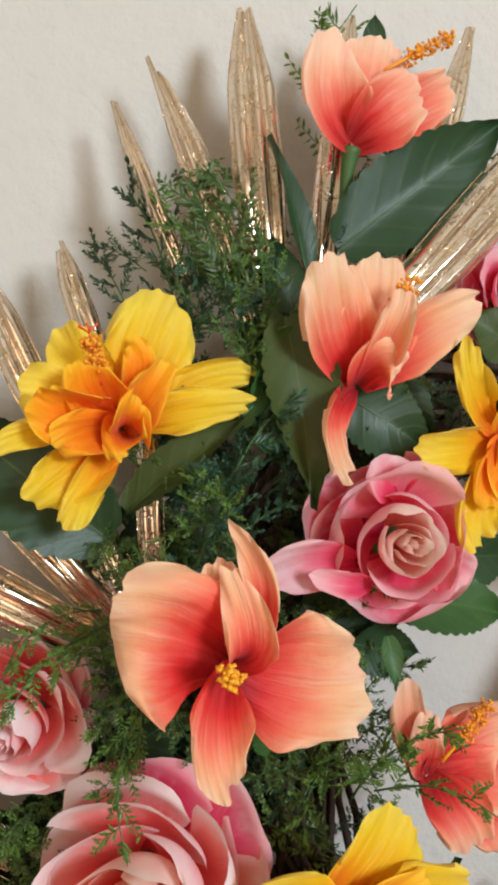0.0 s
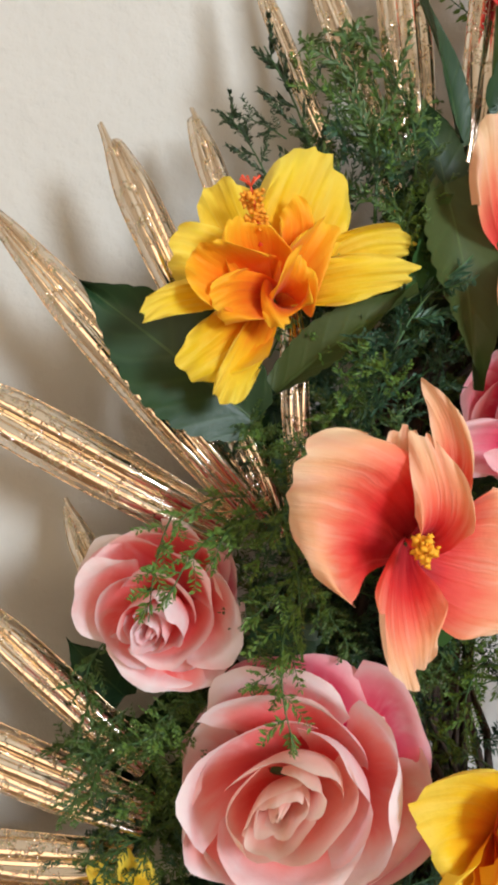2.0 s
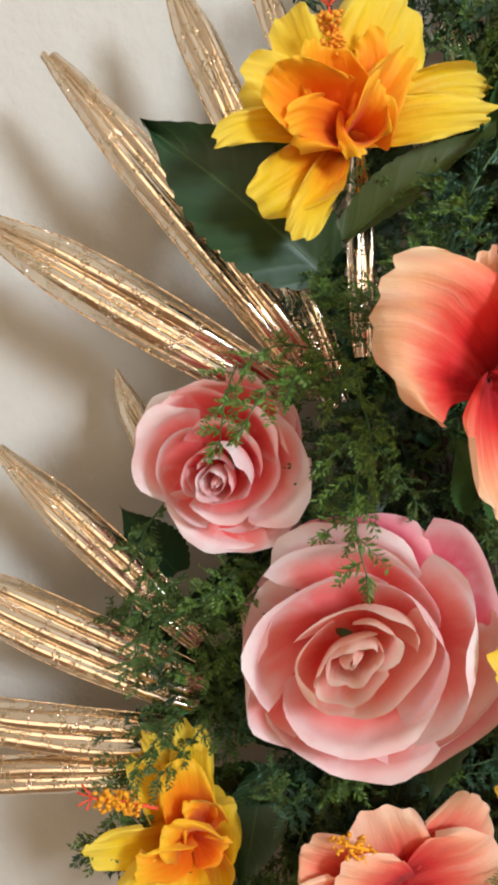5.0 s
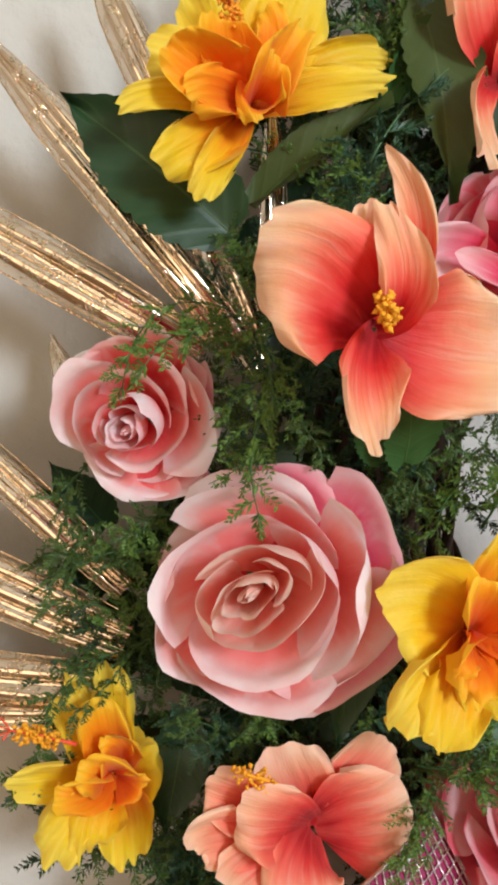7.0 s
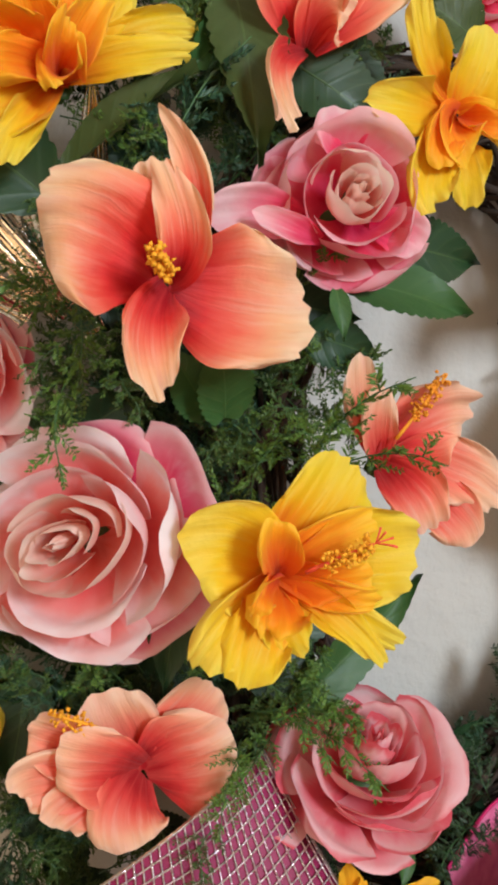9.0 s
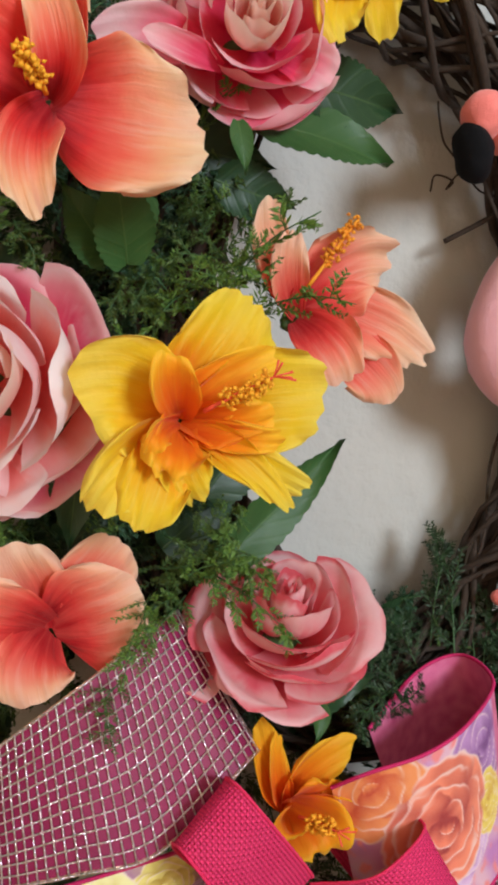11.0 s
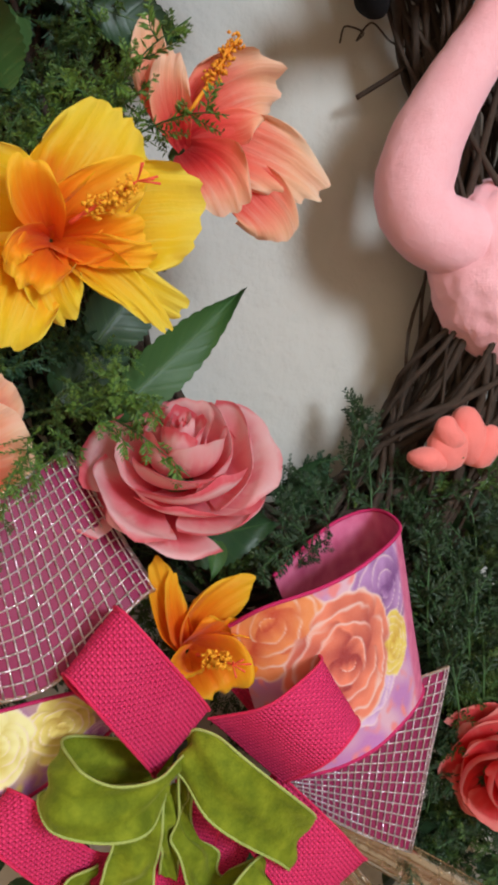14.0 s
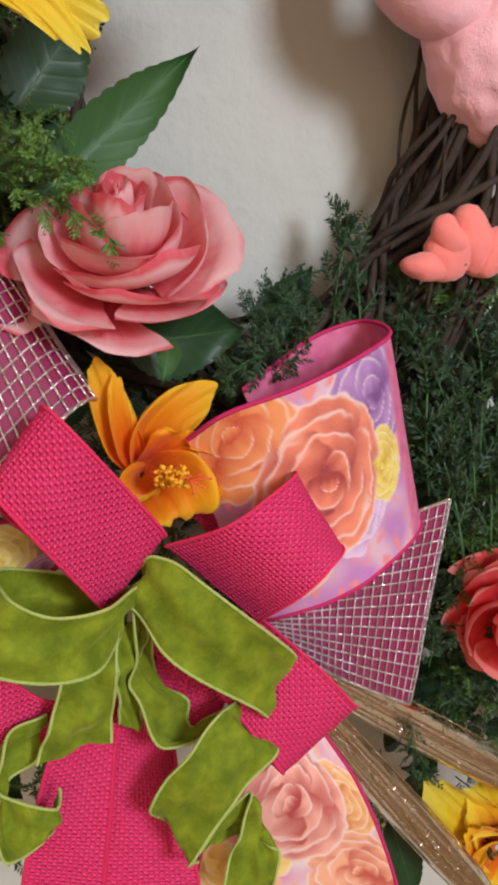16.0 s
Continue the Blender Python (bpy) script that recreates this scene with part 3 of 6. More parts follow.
# ---- leaves ----
def leaf(name, label, base, tip, width, mat, bend=0.6, fold=0.18, normal=(0, -1, 0), teeth=13, seed=1, group="hibiscus leaves"):
    """A serrated blade with a sunk midrib; base and tip in metres, width and bend in centimetres."""
    b, t = np.array(base) * 100, np.array(tip) * 100
    rng = random.Random(seed)
    f = thing(name, base, label, "leaf", group)
    ln = float(np.linalg.norm(t - b))
    nv, nu = teeth * 3 + 1, 13
    v = np.linspace(0, 1, nv)[:, None]
    n0 = unit(np.array(normal, dtype=float))
    d = unit(t - b)
    n0 = unit(n0 - d * float(np.dot(n0, d)))
    line = (t - b) * v + n0 * bend * np.sin(math.pi * v) - n0 * bend * 0.3 * v ** 3
    tan = unit(np.gradient(line, axis=0))
    side = unit(np.cross(tan, np.broadcast_to(n0, tan.shape)))
    nor = np.cross(side, tan)
    v = v[:, 0]
    w = np.clip(np.sin(math.pi * np.clip(v * 0.93 + 0.05, 0, 1) ** 0.72), 0, 1) ** 0.85 * (1 - v ** 7) * width / 2
    saw = 1 - 0.075 * (np.arange(nv) % 3 == 0)
    u = np.linspace(-1, 1, nu)
    uu, vv = np.meshgrid(u, v)
    p = [rng.uniform(0, 6.28) for _ in range(3)]
    lift = fold * width * (np.abs(uu) ** 1.4 - 0.25) + 0.05 * width * np.sin(7 * vv + p[0] + 1.5 * uu) * np.abs(uu) + 0.007 * width * np.sin(26 * (vv - 0.22 * np.abs(uu)) + p[1]) * (1 - np.abs(uu)) * np.abs(uu) * 3
    ww = w[:, None] * np.where(np.abs(uu) > 0.99, saw[:, None], 1.0)
    P = line[:, None] + side[:, None] * (ww * uu)[..., None] + nor[:, None] * lift[..., None]
    piece("blade", mesh_of("blade", P.reshape(-1, 3) * CM, grid_faces(nv, nu), np.stack([uu, vv], -1).reshape(-1, 2)), mat, f)
    piece("midrib", mesh_of("midrib", *tube((line - nor * (0.25 * fold * width + 0.05)) * CM, np.linspace(0.11, 0.02, nv) * CM, 5)), mat, f)
    return f


def gold_leaf(label, base, tip, width, pleats=3, bow=0.8, seed=1):
    """A pleated palm blade, gilded, with a frayed tip; metres, width and bow in centimetres."""
    rng = random.Random(seed)
    b, t = np.array(base) * 100, np.array(tip) * 100
    pleats = max(2, pleats - 1)
    f = thing("gilded_palm_leaf", base, label, "leaf", "gilded palm leaves")
    ln = float(np.linalg.norm(t - b))
    n, per = 30, 6
    cols = pleats * per + 1
    v = np.linspace(0, 1, n)
    d = unit(t - b)
    n0 = np.array([0.0, -1.0, 0.0])
    n0 = unit(n0 - d * float(np.dot(n0, d)))
    side = np.cross(d, n0)
    line = (t - b)[None] * v[:, None] + n0 * (bow * np.sin(math.pi * v))[:, None] + side * (rng.uniform(-0.3, 0.3) * np.sin(math.pi * v))[:, None]
    w = width / 2 * (0.62 + 0.38 * np.sin(math.pi * np.clip(v * 0.85 + 0.1, 0, 1))) * np.clip((1.03 - v) / 0.32, 0.16, 1) ** 0.45
    ends = [rng.uniform(-0.9, 0.5) for _ in range(pleats)]
    dents = [rng.uniform(0, 6.28) for _ in range(pleats * 2)]
    P, uv = [], []
    for i in range(n):
        for j in range(cols):
            u = -1 + 2 * j / (cols - 1)
            fl = min(pleats - 1, j // per)
            x = (j % per) / per if j < cols - 1 else 1.0
            h = w[i] / pleats * (1.0 * abs(math.sin(math.pi * x)) ** 0.8 + 0.22 * math.sin(9 * v[i] + dents[fl]) * math.sin(math.pi * x)) + 0.35 * w[i] * (1 - u * u)
            fray = ends[fl] * max(0.0, (v[i] - 0.93) / 0.07)
            P.append(line[i] + side * w[i] * u + n0 * h + d * fray)
            uv.append((u, v[i]))
    P = np.array(P)
    faces = grid_faces(n, cols)
    # the blade has thickness: a second skin behind, closed along the edges
    back = P - n0 * 0.07
    m = len(P)
    faces2 = [tuple(q + m for q in reversed(fc)) for fc in faces]
    rim = [(i * cols, (i + 1) * cols, (i + 1) * cols + m, i * cols + m) for i in range(n - 1)] + [((i + 1) * cols - 1, (i + 1) * cols - 1 + m, (i + 2) * cols - 1 + m, (i + 2) * cols - 1) for i in range(n - 1)]
    me = mesh_of("blade", np.vstack([P, back]) * CM, faces + faces2 + rim, uv + uv, True)
    piece("blade", me, GOLD, f)
    # raised ribs along the folds, rough with glitter
    for j in range(0, cols, per):
        rib = P.reshape(n, cols, 3)[:, j] + n0 * 0.01
        piece("rib", mesh_of("rib", *tube(rib * CM, np.linspace(0.045, 0.03, n) * CM * (1 + 0.25 * np.sin(np.arange(n) * 2.3 + j)), 5)), GOLD_RIB, f)
    return f


# ---- fern ----
def fern_master(name, seed, length, mat, arch=1.5, branches=11):
    """A plastic asparagus-fern sprig that grows along +z: wiry stem, side shoots, flat needles; centimetres."""
    rng = random.Random(seed)
    f = thing(name, (0, 0, 0), "", "")
    stem = spline([(0, 0, 0), (rng.uniform(-0.4, 0.4), 0.3 * arch, length * 0.35), (rng.uniform(-0.6, 0.6), 0.1 * arch, length * 0.7), (rng.uniform(-1, 1), -0.6 * arch, length)], 14)
    piece("stem", mesh_of("stem", *tube(stem * CM, np.linspace(0.075, 0.03, 14) * CM, 5)), STEM, f)
    needles, twigs = Pile(), Pile()

    def needle(at, d, ln, w):
        d = unit(d)
        s = unit(np.cross(d, np.array([rng.uniform(-1, 1), rng.uniform(-1, 1), rng.uniform(-1, 1)])))
        q = np.cross(d, s)
        m = at + d * ln * 0.5
        needles.add(np.array([at, m + s * w, at + d * ln, m - s * w, m + q * w * 0.5]) * CM, [(0, 1, 4), (1, 2, 4), (2, 3, 4), (3, 0, 4)])

    for k in range(branches):
        i = min(12, 1 + int(k * 12 / branches))
        at, along = stem[i], unit(stem[i + 1] - stem[i - 1])
        a = k * 2.4 + rng.uniform(-0.4, 0.4)
        out = np.array([math.cos(a), math.sin(a) * 0.75, 0])
        ln = length * rng.uniform(0.18, 0.32) * (1.15 - 0.6 * k / branches)
        d = unit(out + along * rng.uniform(0.5, 1.1))
        tw = spline([at, at + d * ln * 0.5, at + d * ln + along * ln * 0.25 + np.array([rng.uniform(-0.2, 0.2), rng.uniform(-0.2, 0.2), -0.1])], 6)
        twigs.add(*tube(tw * CM, np.linspace(0.04, 0.018, 6) * CM, 4))
        for j in range(14):
            p = 0.1 + 0.9 * j / 13
            q = tw[0] + 0 if p < 0 else tw[min(4, int(p * 5))] + (tw[min(5, int(p * 5) + 1)] - tw[min(4, int(p * 5))]) * (p * 5 - min(4, int(p * 5)))
            side = unit(np.cross(d, np.array([0.1, 1.0, 0.2]))) * (1 if j % 2 else -1)
            for r in range(2):
                needle(q, side * rng.uniform(0.5, 1.0) + d * rng.uniform(0.5, 0.9) + np.array([rng.uniform(-0.35, 0.35) for _ in range(3)]), rng.uniform(0.48, 0.90) * (1.15 - 0.65 * p), rng.uniform(0.065, 0.105))
    for j in range(16):
        i = 2 + int(j * 11 / 16)
        needle(stem[i], np.array([rng.uniform(-1, 1), rng.uniform(-1, 1), 0.9]), rng.uniform(0.4, 0.7), 0.06)
    piece("branching", twigs.mesh("branching"), STEM, f)
    piece("foliage", needles.mesh("foliage", False), mat, f)
    return f


# ---- ribbons ----
def ribbon(name, label, stations, mat, trim=None, trim_r=0.12, n=44, m=13, sag=0.0, group="bow ribbons", dye=None, wrinkle=0.05, seed=1):
    """A band between two edges; stations are pairs of edge places in metres. Returns the thing and the grid."""
    rng = random.Random(seed)
    A = spline([s[0] for s in stations], n)
    B = spline([s[1] for s in stations], n)
    o = (A[0] + B[0]) / 2
    f = thing(name, o, label, "ribbon", group)
    u = np.linspace(0, 1, m)
    tan = unit(np.gradient((A + B) / 2, axis=0))
    nor = unit(np.cross(tan, unit(B - A)))
    G = A[:, None] * (1 - u)[None, :, None] + B[:, None] * u[None, :, None]
    uu, kk = np.meshgrid(u, np.linspace(0, 1, n))
    p = [rng.uniform(0, 6.28) for _ in range(4)]
    h = wrinkle * CM * (np.sin(5 * uu + 9 * kk + p[0]) + 0.7 * np.sin(11 * uu - 14 * kk + p[1]) + 0.5 * np.sin(23 * kk + p[2])) + sag * CM * np.sin(math.pi * uu)
    G = G + nor[:, None] * h[..., None]
    step = np.concatenate([[0], np.cumsum(np.linalg.norm(np.diff((A + B) / 2, axis=0), axis=1))])
    wid = float(np.mean(np.linalg.norm(B - A, axis=1)))
    uv = np.stack([uu * wid, np.broadcast_to(step[:, None], uu.shape)], -1).reshape(-1, 2)
    me = mesh_of("band", (G - o).reshape(-1, 3), grid_faces(n, m), uv)
    if dye is not None:
        layer = me.color_attributes.new("dye", "FLOAT_COLOR", "POINT")
        layer.data.foreach_set("color", np.concatenate([dye(uv[:, 0] * 100, uv[:, 1] * 100), np.ones((n * m, 1))], 1).astype(np.float32).ravel())
    band = piece("band", me, mat, f)
    if trim:
        for e, sgn in ((0, 1), (m - 1, -1)):
            line = G[:, e] - o
            k = np.arange(len(line))
            fine = spline(line, n * 4)
            tr = piece("trim", mesh_of("trim", *tube(fine, trim_r * CM * (1 + 0.16 * np.sin(np.arange(n * 4) * 2.1)), 6)), trim, f, "stitched edge cord")
    return f, G, o, nor, step, wid


def net_over(f, G, o, nor, step, wid, cell=0.58, r=0.058):
    """Glitter net: strands along and across the band, proud of the cloth."""
    n, m = G.shape[:2]
    front = int(np.argmin(G[:, m // 2, 1]))
    S = G - nor[:, None] * (0.0012 * np.sign(nor[front, 1])) - o
    pile = Pile()
    for u in np.linspace(0, 1, max(3, int(wid * 100 / cell))):
        k = u * (m - 1)
        i = min(m - 2, int(k))
        line = S[:, i] * (1 - (k - i)) + S[:, i + 1] * (k - i)
        pile.add(*tube(spline(line, n * 2), r * CM, 5))
    for s in np.arange(0, step[-1], cell * CM):
        i = min(n - 2, max(0, int(np.searchsorted(step, s)) - 1))
        t = (s - step[i]) / max(1e-9, step[i + 1] - step[i])
        pile.add(*tube(S[i] * (1 - t) + S[i + 1] * t, r * CM, 5))
    return piece("glitter_net", pile.mesh("glitter_net"), SILVER, f, "silver glitter net over pink cloth")


def roses_dye(blooms, ground, seed, lining=None):
    """Watercolour roses: spirals of petals with pale rims on a clouded ground. blooms: across, along, radius, dark, light; centimetres."""
    def dye(x, y):
        c = np.zeros((len(x), 3))
        cl = np.array([noise.noise(Vector((a * 0.45, b * 0.45, seed))) for a, b in zip(x, y)])
        c2 = np.array([noise.noise(Vector((a * 1.3, b * 1.3, seed + 9))) for a, b in zip(x, y)])
        g = [np.array(q) for q in ground]
        k = np.clip(cl * 1.4 + 0.5, 0, 1)[:, None]
        c = g[0] * (1 - k) + g[1] * k
        k = np.clip(c2 * 2.2 - 0.2, 0, 1)[:, None]
        c = c * (1 - k) + g[2] * k
        for bx, by, br, dark, light in blooms:
            dark, light = np.array(dark), np.array(light)
            for ring, (away, size, count) in enumerate(((0.62, 0.52, 5), (0.42, 0.50, 4), (0.24, 0.42, 3), (0.12, 0.26, 2), (0.03, 0.13, 1))):
                for i in range(count):
                    th = 2 * math.pi * (i + 0.5 * (ring % 2) + 0.17 * math.sin(bx + 3 * i)) / count + by
                    ct, st = math.cos(th), math.sin(th)
                    dx, dy = x - bx - br * away * ct, y - by - br * away * st
                    p, q = (dx * ct + dy * st) / (br * size), (dy * ct - dx * st) / (br * size * 1.25)
                    e = np.hypot(p, q) * (1 + 0.14 * c2 + 0.07 * np.sin(3 * np.arctan2(q, p) + i + ring))
                    inside = np.clip((1 - e) / 0.07, 0, 1)[:, None]
                    t = np.clip(0.42 + 0.75 * p + 0.45 * cl + 0.10 * np.sin(9 * q + i), 0, 1)[:, None]
                    col = dark * (1 - t) + light * t
                    pale = (np.clip((e - 0.84) / 0.10, 0, 1) * np.clip(1.4 * p, 0, 1) * 0.85)[:, None]
                    col = col * (1 - pale) + np.array((0.90, 0.74, 0.70)) * pale
                    c = c * (1 - inside) + col * inside
        if lining is not None:
            k = np.clip((y - lining) / 0.6, 0, 1)[:, None]
            c = c * (1 - k) + (np.array((0.72, 0.17, 0.34)) + 0.10 * c2[:, None]) * k
        return np.clip(c, 0, 1) ** 1.3
    return dye


# ---- the wreath's vine ring ----
def vine_ring(cx, cz, a, b, y, turn):
    rng = random.Random(5)
    f = thing("grapevine_wreath", (cx, y, cz), "brown twisted grapevine wreath hanging against the plaster wall", "wreath")
    for k in range(88):
        ph = rng.uniform(0, 6.28)
        n = 40
        s = ph + np.linspace(0, rng.uniform(2.6, 6.0), n)
        q = rng.uniform(0, 6.28)
        tw = rng.choice((-1, 1)) * rng.uniform(1.0, 3.0)
        rr = 0.062 * math.sqrt(rng.uniform(0.05, 1))
        dr = rr * np.cos(q + tw * s) + 0.004 * np.sin(9 * s + q)
        dy = rr * 0.75 * np.sin(q + tw * s) + 0.003 * np.sin(7 * s + ph)
        x, z = (a + dr) * np.cos(s), (b + dr) * np.sin(s)
        ct, st = math.cos(turn), math.sin(turn)
        line = np.stack([x * ct - z * st, dy, x * st + z * ct], -1)
        r = rng.uniform(0.0014, 0.0038)
        piece("twig", mesh_of("twig", *tube(line, r * (1 + 0.15 * np.sin(np.arange(n) * 1.7 + q)), 6)), VINE, f)
    return f


def twig(label, points, r=0.0012):
    f = thing("vine_tendril", points[0], label, "twig", "vine tendrils")
    o = np.array(points[0])
    piece("stalk", mesh_of("stalk", *tube(spline(np.array(points) - o, 8 * len(points)), r, 5)), VINE, f)
    return f


# ---- wreath ----
vine_ring(0.362, 1.45, 0.182, 0.28, 0.588, 0.04)

# ---- gilded palm leaves ----
gold_leaf("slender gilded palm leaf with glitter, fanned against the wall", (0.117, 0.57, 1.807), (0.075, 0.605, 1.928), 1.3, 2, 0.5, 1)
gold_leaf("slender gilded palm leaf with glitter, fanned against the wall", (0.161, 0.56, 1.769), (0.101, 0.605, 1.958), 2.2, 3, 0.6, 2)
gold_leaf("broad upright gilded palm leaf with glittering ribs", (0.171, 0.56, 1.8), (0.165, 0.6, 1.999), 3.6, 4, 0.6, 3)
gold_leaf("slender gilded palm leaf with glitter, fanned against the wall", (0.207, 0.56, 1.8), (0.245, 0.6, 2.005), 2.6, 2, 0.6, 4)
gold_leaf("slender gilded palm leaf with glitter, fanned against the wall", (0.26, 0.56, 1.802), (0.335, 0.59, 1.997), 2.5, 3, 0.6, 5)
gold_leaf("broad dull gilded palm leaf beside the top roses", (0.241, 0.52, 1.783), (0.39, 0.56, 1.929), 4.1, 4, 0.6, 6)
gold_leaf("slender gilded palm leaf with glitter, fanned against the wall", (0.063, 0.57, 1.74), (0.036, 0.6, 1.834), 1.8, 2, 0.5, 7)
gold_leaf("slender gilded palm leaf with glitter, fanned against the wall", (0.034, 0.56, 1.698), (-0.017, 0.585, 1.815), 2.5, 3, 0.6, 8)
gold_leaf("long gilded palm leaf with three glittering ribs", (0.069, 0.545, 1.581), (-0.087, 0.585, 1.769), 2.8, 3, 0.7, 9)
gold_leaf("long shining gilded palm leaf, wide in the middle", (0.044, 0.545, 1.577), (-0.13, 0.585, 1.677), 3.5, 3, 0.7, 10)
gold_leaf("short dark gilded palm leaf behind a rose", (-0.014, 0.575, 1.513), (-0.044, 0.615, 1.585), 1.8, 3, 0.4, 11)
gold_leaf("slender gilded palm leaf with glitter, fanned against the wall", (-0.001, 0.55, 1.433), (-0.116, 0.6, 1.542), 2.6, 3, 0.6, 12)
gold_leaf("broad shining gilded palm leaf", (-0.001, 0.55, 1.4), (-0.16, 0.6, 1.474), 3.9, 4, 0.6, 13)
gold_leaf("slender gilded palm leaf with glitter, fanned against the wall", (-0.011, 0.55, 1.373), (-0.17, 0.6, 1.388), 3.2, 3, 0.6, 14)
gold_leaf("slender gilded palm leaf with glitter, fanned against the wall", (-0.021, 0.555, 1.351), (-0.165, 0.6, 1.341), 2.6, 3, 0.6, 15)
gold_leaf("gilded palm leaf below the bow", (0.346, 0.5, 0.994), (0.588, 0.53, 0.773), 3.3, 3, 0.5, 16)
gold_leaf("gilded palm leaf below the bow", (0.345, 0.49, 0.964), (0.517, 0.51, 0.686), 3.0, 3, 0.5, 17)
gold_leaf("gilded palm leaf standing behind the yellow hibiscus", (0.088, 0.53, 1.6), (0.086, 0.545, 1.726), 1.7, 3, 0.4, 18)
gold_leaf("dark gilded palm leaf in the fan", (0.085, 0.56, 1.568), (0.028, 0.59, 1.667), 2.1, 3, 0.4, 19)
gold_leaf("dark gilded palm leaf in the fan", (0.079, 0.555, 1.584), (0.047, 0.575, 1.655), 2.2, 3, 0.3, 20)

# ---- coral hibiscus ----
hibiscus("coral_hibiscus", "open coral hibiscus with peach rims and yellow pollen column", (0.111, 0.432, 1.593), [
    ((-3.64, -2, 2.26), (-6.41, -2.6, 2.8), 7.3, 0.18, 0.195, 0),
    ((3.73, -0.9, -0.98), (7.43, -1.4, -1.27), 7.3, 0.18, 0.195, 0),
    ((-0.71, -0.9, 3.07), (-0.82, -1.4, 6.15), 2.6, 0.25, 0.195, 0),
    ((1.1, -2.4, 3.93), (-0.64, -3, 7.8), 1.8, 0.4, 0.15, 0.6),
    ((0.3, -3, 2), (-0.83, -2.6, 5.98), 2.5, 0.5, 0.15, 0.2),
    ((-1.5, -3.1, -2.69), (-0.93, -4, -5.87), 2.9, 0.25, 0.27, 0.15)], CORAL, ((-0.27, -2.2, -0.11), (-1.35, -4.8, 1.21)), (), None, ANTHER_Y, False, seed=2, grains=70, grain=0.3)
hibiscus("coral_hibiscus", "coral hibiscus turned aside, with long curling petals", (0.211, 0.500, 1.738), [
    ((0.87, -1, 4.36), (1.54, -1.2, 8.04), 5.2, 0.15, 0.105, 0),
    ((-1.89, -1.8, 3.94), (-2.76, -2.4, 7.9), 4.7, 0.2, 0.195, 0),
    ((3.6, -1.8, 3.26), (7.32, -2.4, 4.9), 4.0, 0.2, 0.15, -0.1),
    ((0.39, -2.8, 1.26), (1.89, -3.2, 0.93), 3.5, 0.3, 0.12, 0),
    ((0.67, -3.4, 2.91), (1.27, -4, 5.75), 2.2, 0.45, 0.12, 0.6),
    ((-2.66, -3, -2.03), (-1.72, -3.4, -5.74), 2.2, 0.35, 0.33, 0.4)], CORAL, ((-0.38, -2.8, 2.59), (2.27, -3.2, 6.57)), (), None, ANTHER_O, False, seed=3, grains=90, grain=0.26)
hibiscus("coral_hibiscus", "half-open coral hibiscus on a green stem, seen from the side", (0.228, 0.555, 1.900), [
    ((1.36, 0.6, 4.21), (2.15, 0.8, 7.7), 5.8, 0.2, 0.075, 0),
    ((4.8, 0, 2.9), (8.1, 0, 4.53), 3.7, 0.25, 0.105, 0),
    ((-2.18, -2, 2.76), (-1.68, -1.6, 6.67), 4.3, 0.35, 0.075, 0),
    ((1.77, -2.2, 1.78), (4.71, -1.8, 3.77), 4.4, 0.32, 0.09, 0)], CORAL_PINK, ((2.33, 0, 5.04), (7.15, -0.4, 7.59)), (), None, ANTHER_O, False, calyx=(-0.6, 0.3, -4.5), seed=4, grains=130, grain=0.26)
hibiscus("coral_hibiscus", "broad coral hibiscus with a dark throat, above the bow", (0.098, 0.476, 1.306), [
    ((-1.38, -1, 3.18), (-2.36, -1.4, 5.65), 5.0, 0.15, 0.09, 0),
    ((2.56, -0.8, 3.08), (4.62, -1, 4.97), 4.4, 0.15, 0.09, 0),
    ((2.53, -1.6, 1.17), (4.91, -2.6, 2.04), 6.7, 0.18, 0.075, 0),
    ((-4.62, -1.5, 2.94), (-6.56, -2, 3.86), 3.4, 0.25, 0.12, 0),
    ((-5.39, -1.8, 1.07), (-7.34, -2.3, 0.8), 3.9, 0.2, 0.12, 0),
    ((-3.83, -1.7, -0.43), (-5.55, -2.2, -1.5), 3.6, 0.2, 0.12, 0),
    ((-1.14, -2.2, -1.27), (-1.07, -3, -3.29), 4.6, 0.15, 0.105, 0),
    ((-2.98, -2.8, 2.08), (-5.29, -3.5, 2.95), 4.5, 0.2, 0.12, 0)], CORAL_PINK, ((-2.36, -2.4, 3.97), (-5.34, -3.2, 5.63)), (), None, ANTHER_Y, False, seed=5, grains=45, grain=0.26)
hibiscus("coral_hibiscus", "coral pink hibiscus reaching over the wreath opening, long orange pollen column", (0.259, 0.491, 1.483), [
    ((-1.7, -1.1, 3.59), (-2.2, -1.4, 7.18), 2.4, 0.25, 0.12, 0.3),
    ((2.65, -1.1, 2.74), (5.92, -1, 3.26), 4.9, 0.15, 0.195, 0),
    ((4.3, -1.3, -3.11), (5.98, -1, -5.58), 3.8, 0.25, 0.135, 0.1),
    ((4.2, -1.4, -0.22), (8.62, -1, -3.01), 4.4, 0.18, 0.195, 0),
    ((-1.17, -2, 2.76), (-0.97, -2.2, 5.26), 2.4, 0.3, 0.09, 0.2),
    ((1.1, -2.6, -1.62), (2.14, -3, -4.16), 3.8, 0.22, 0.12, 0)], CORAL_PINK, ((0, -2, 1.88), (2.88, -2.9, 5.82)), (), None, ANTHER_O, False, seed=6, grains=110, grain=0.26)

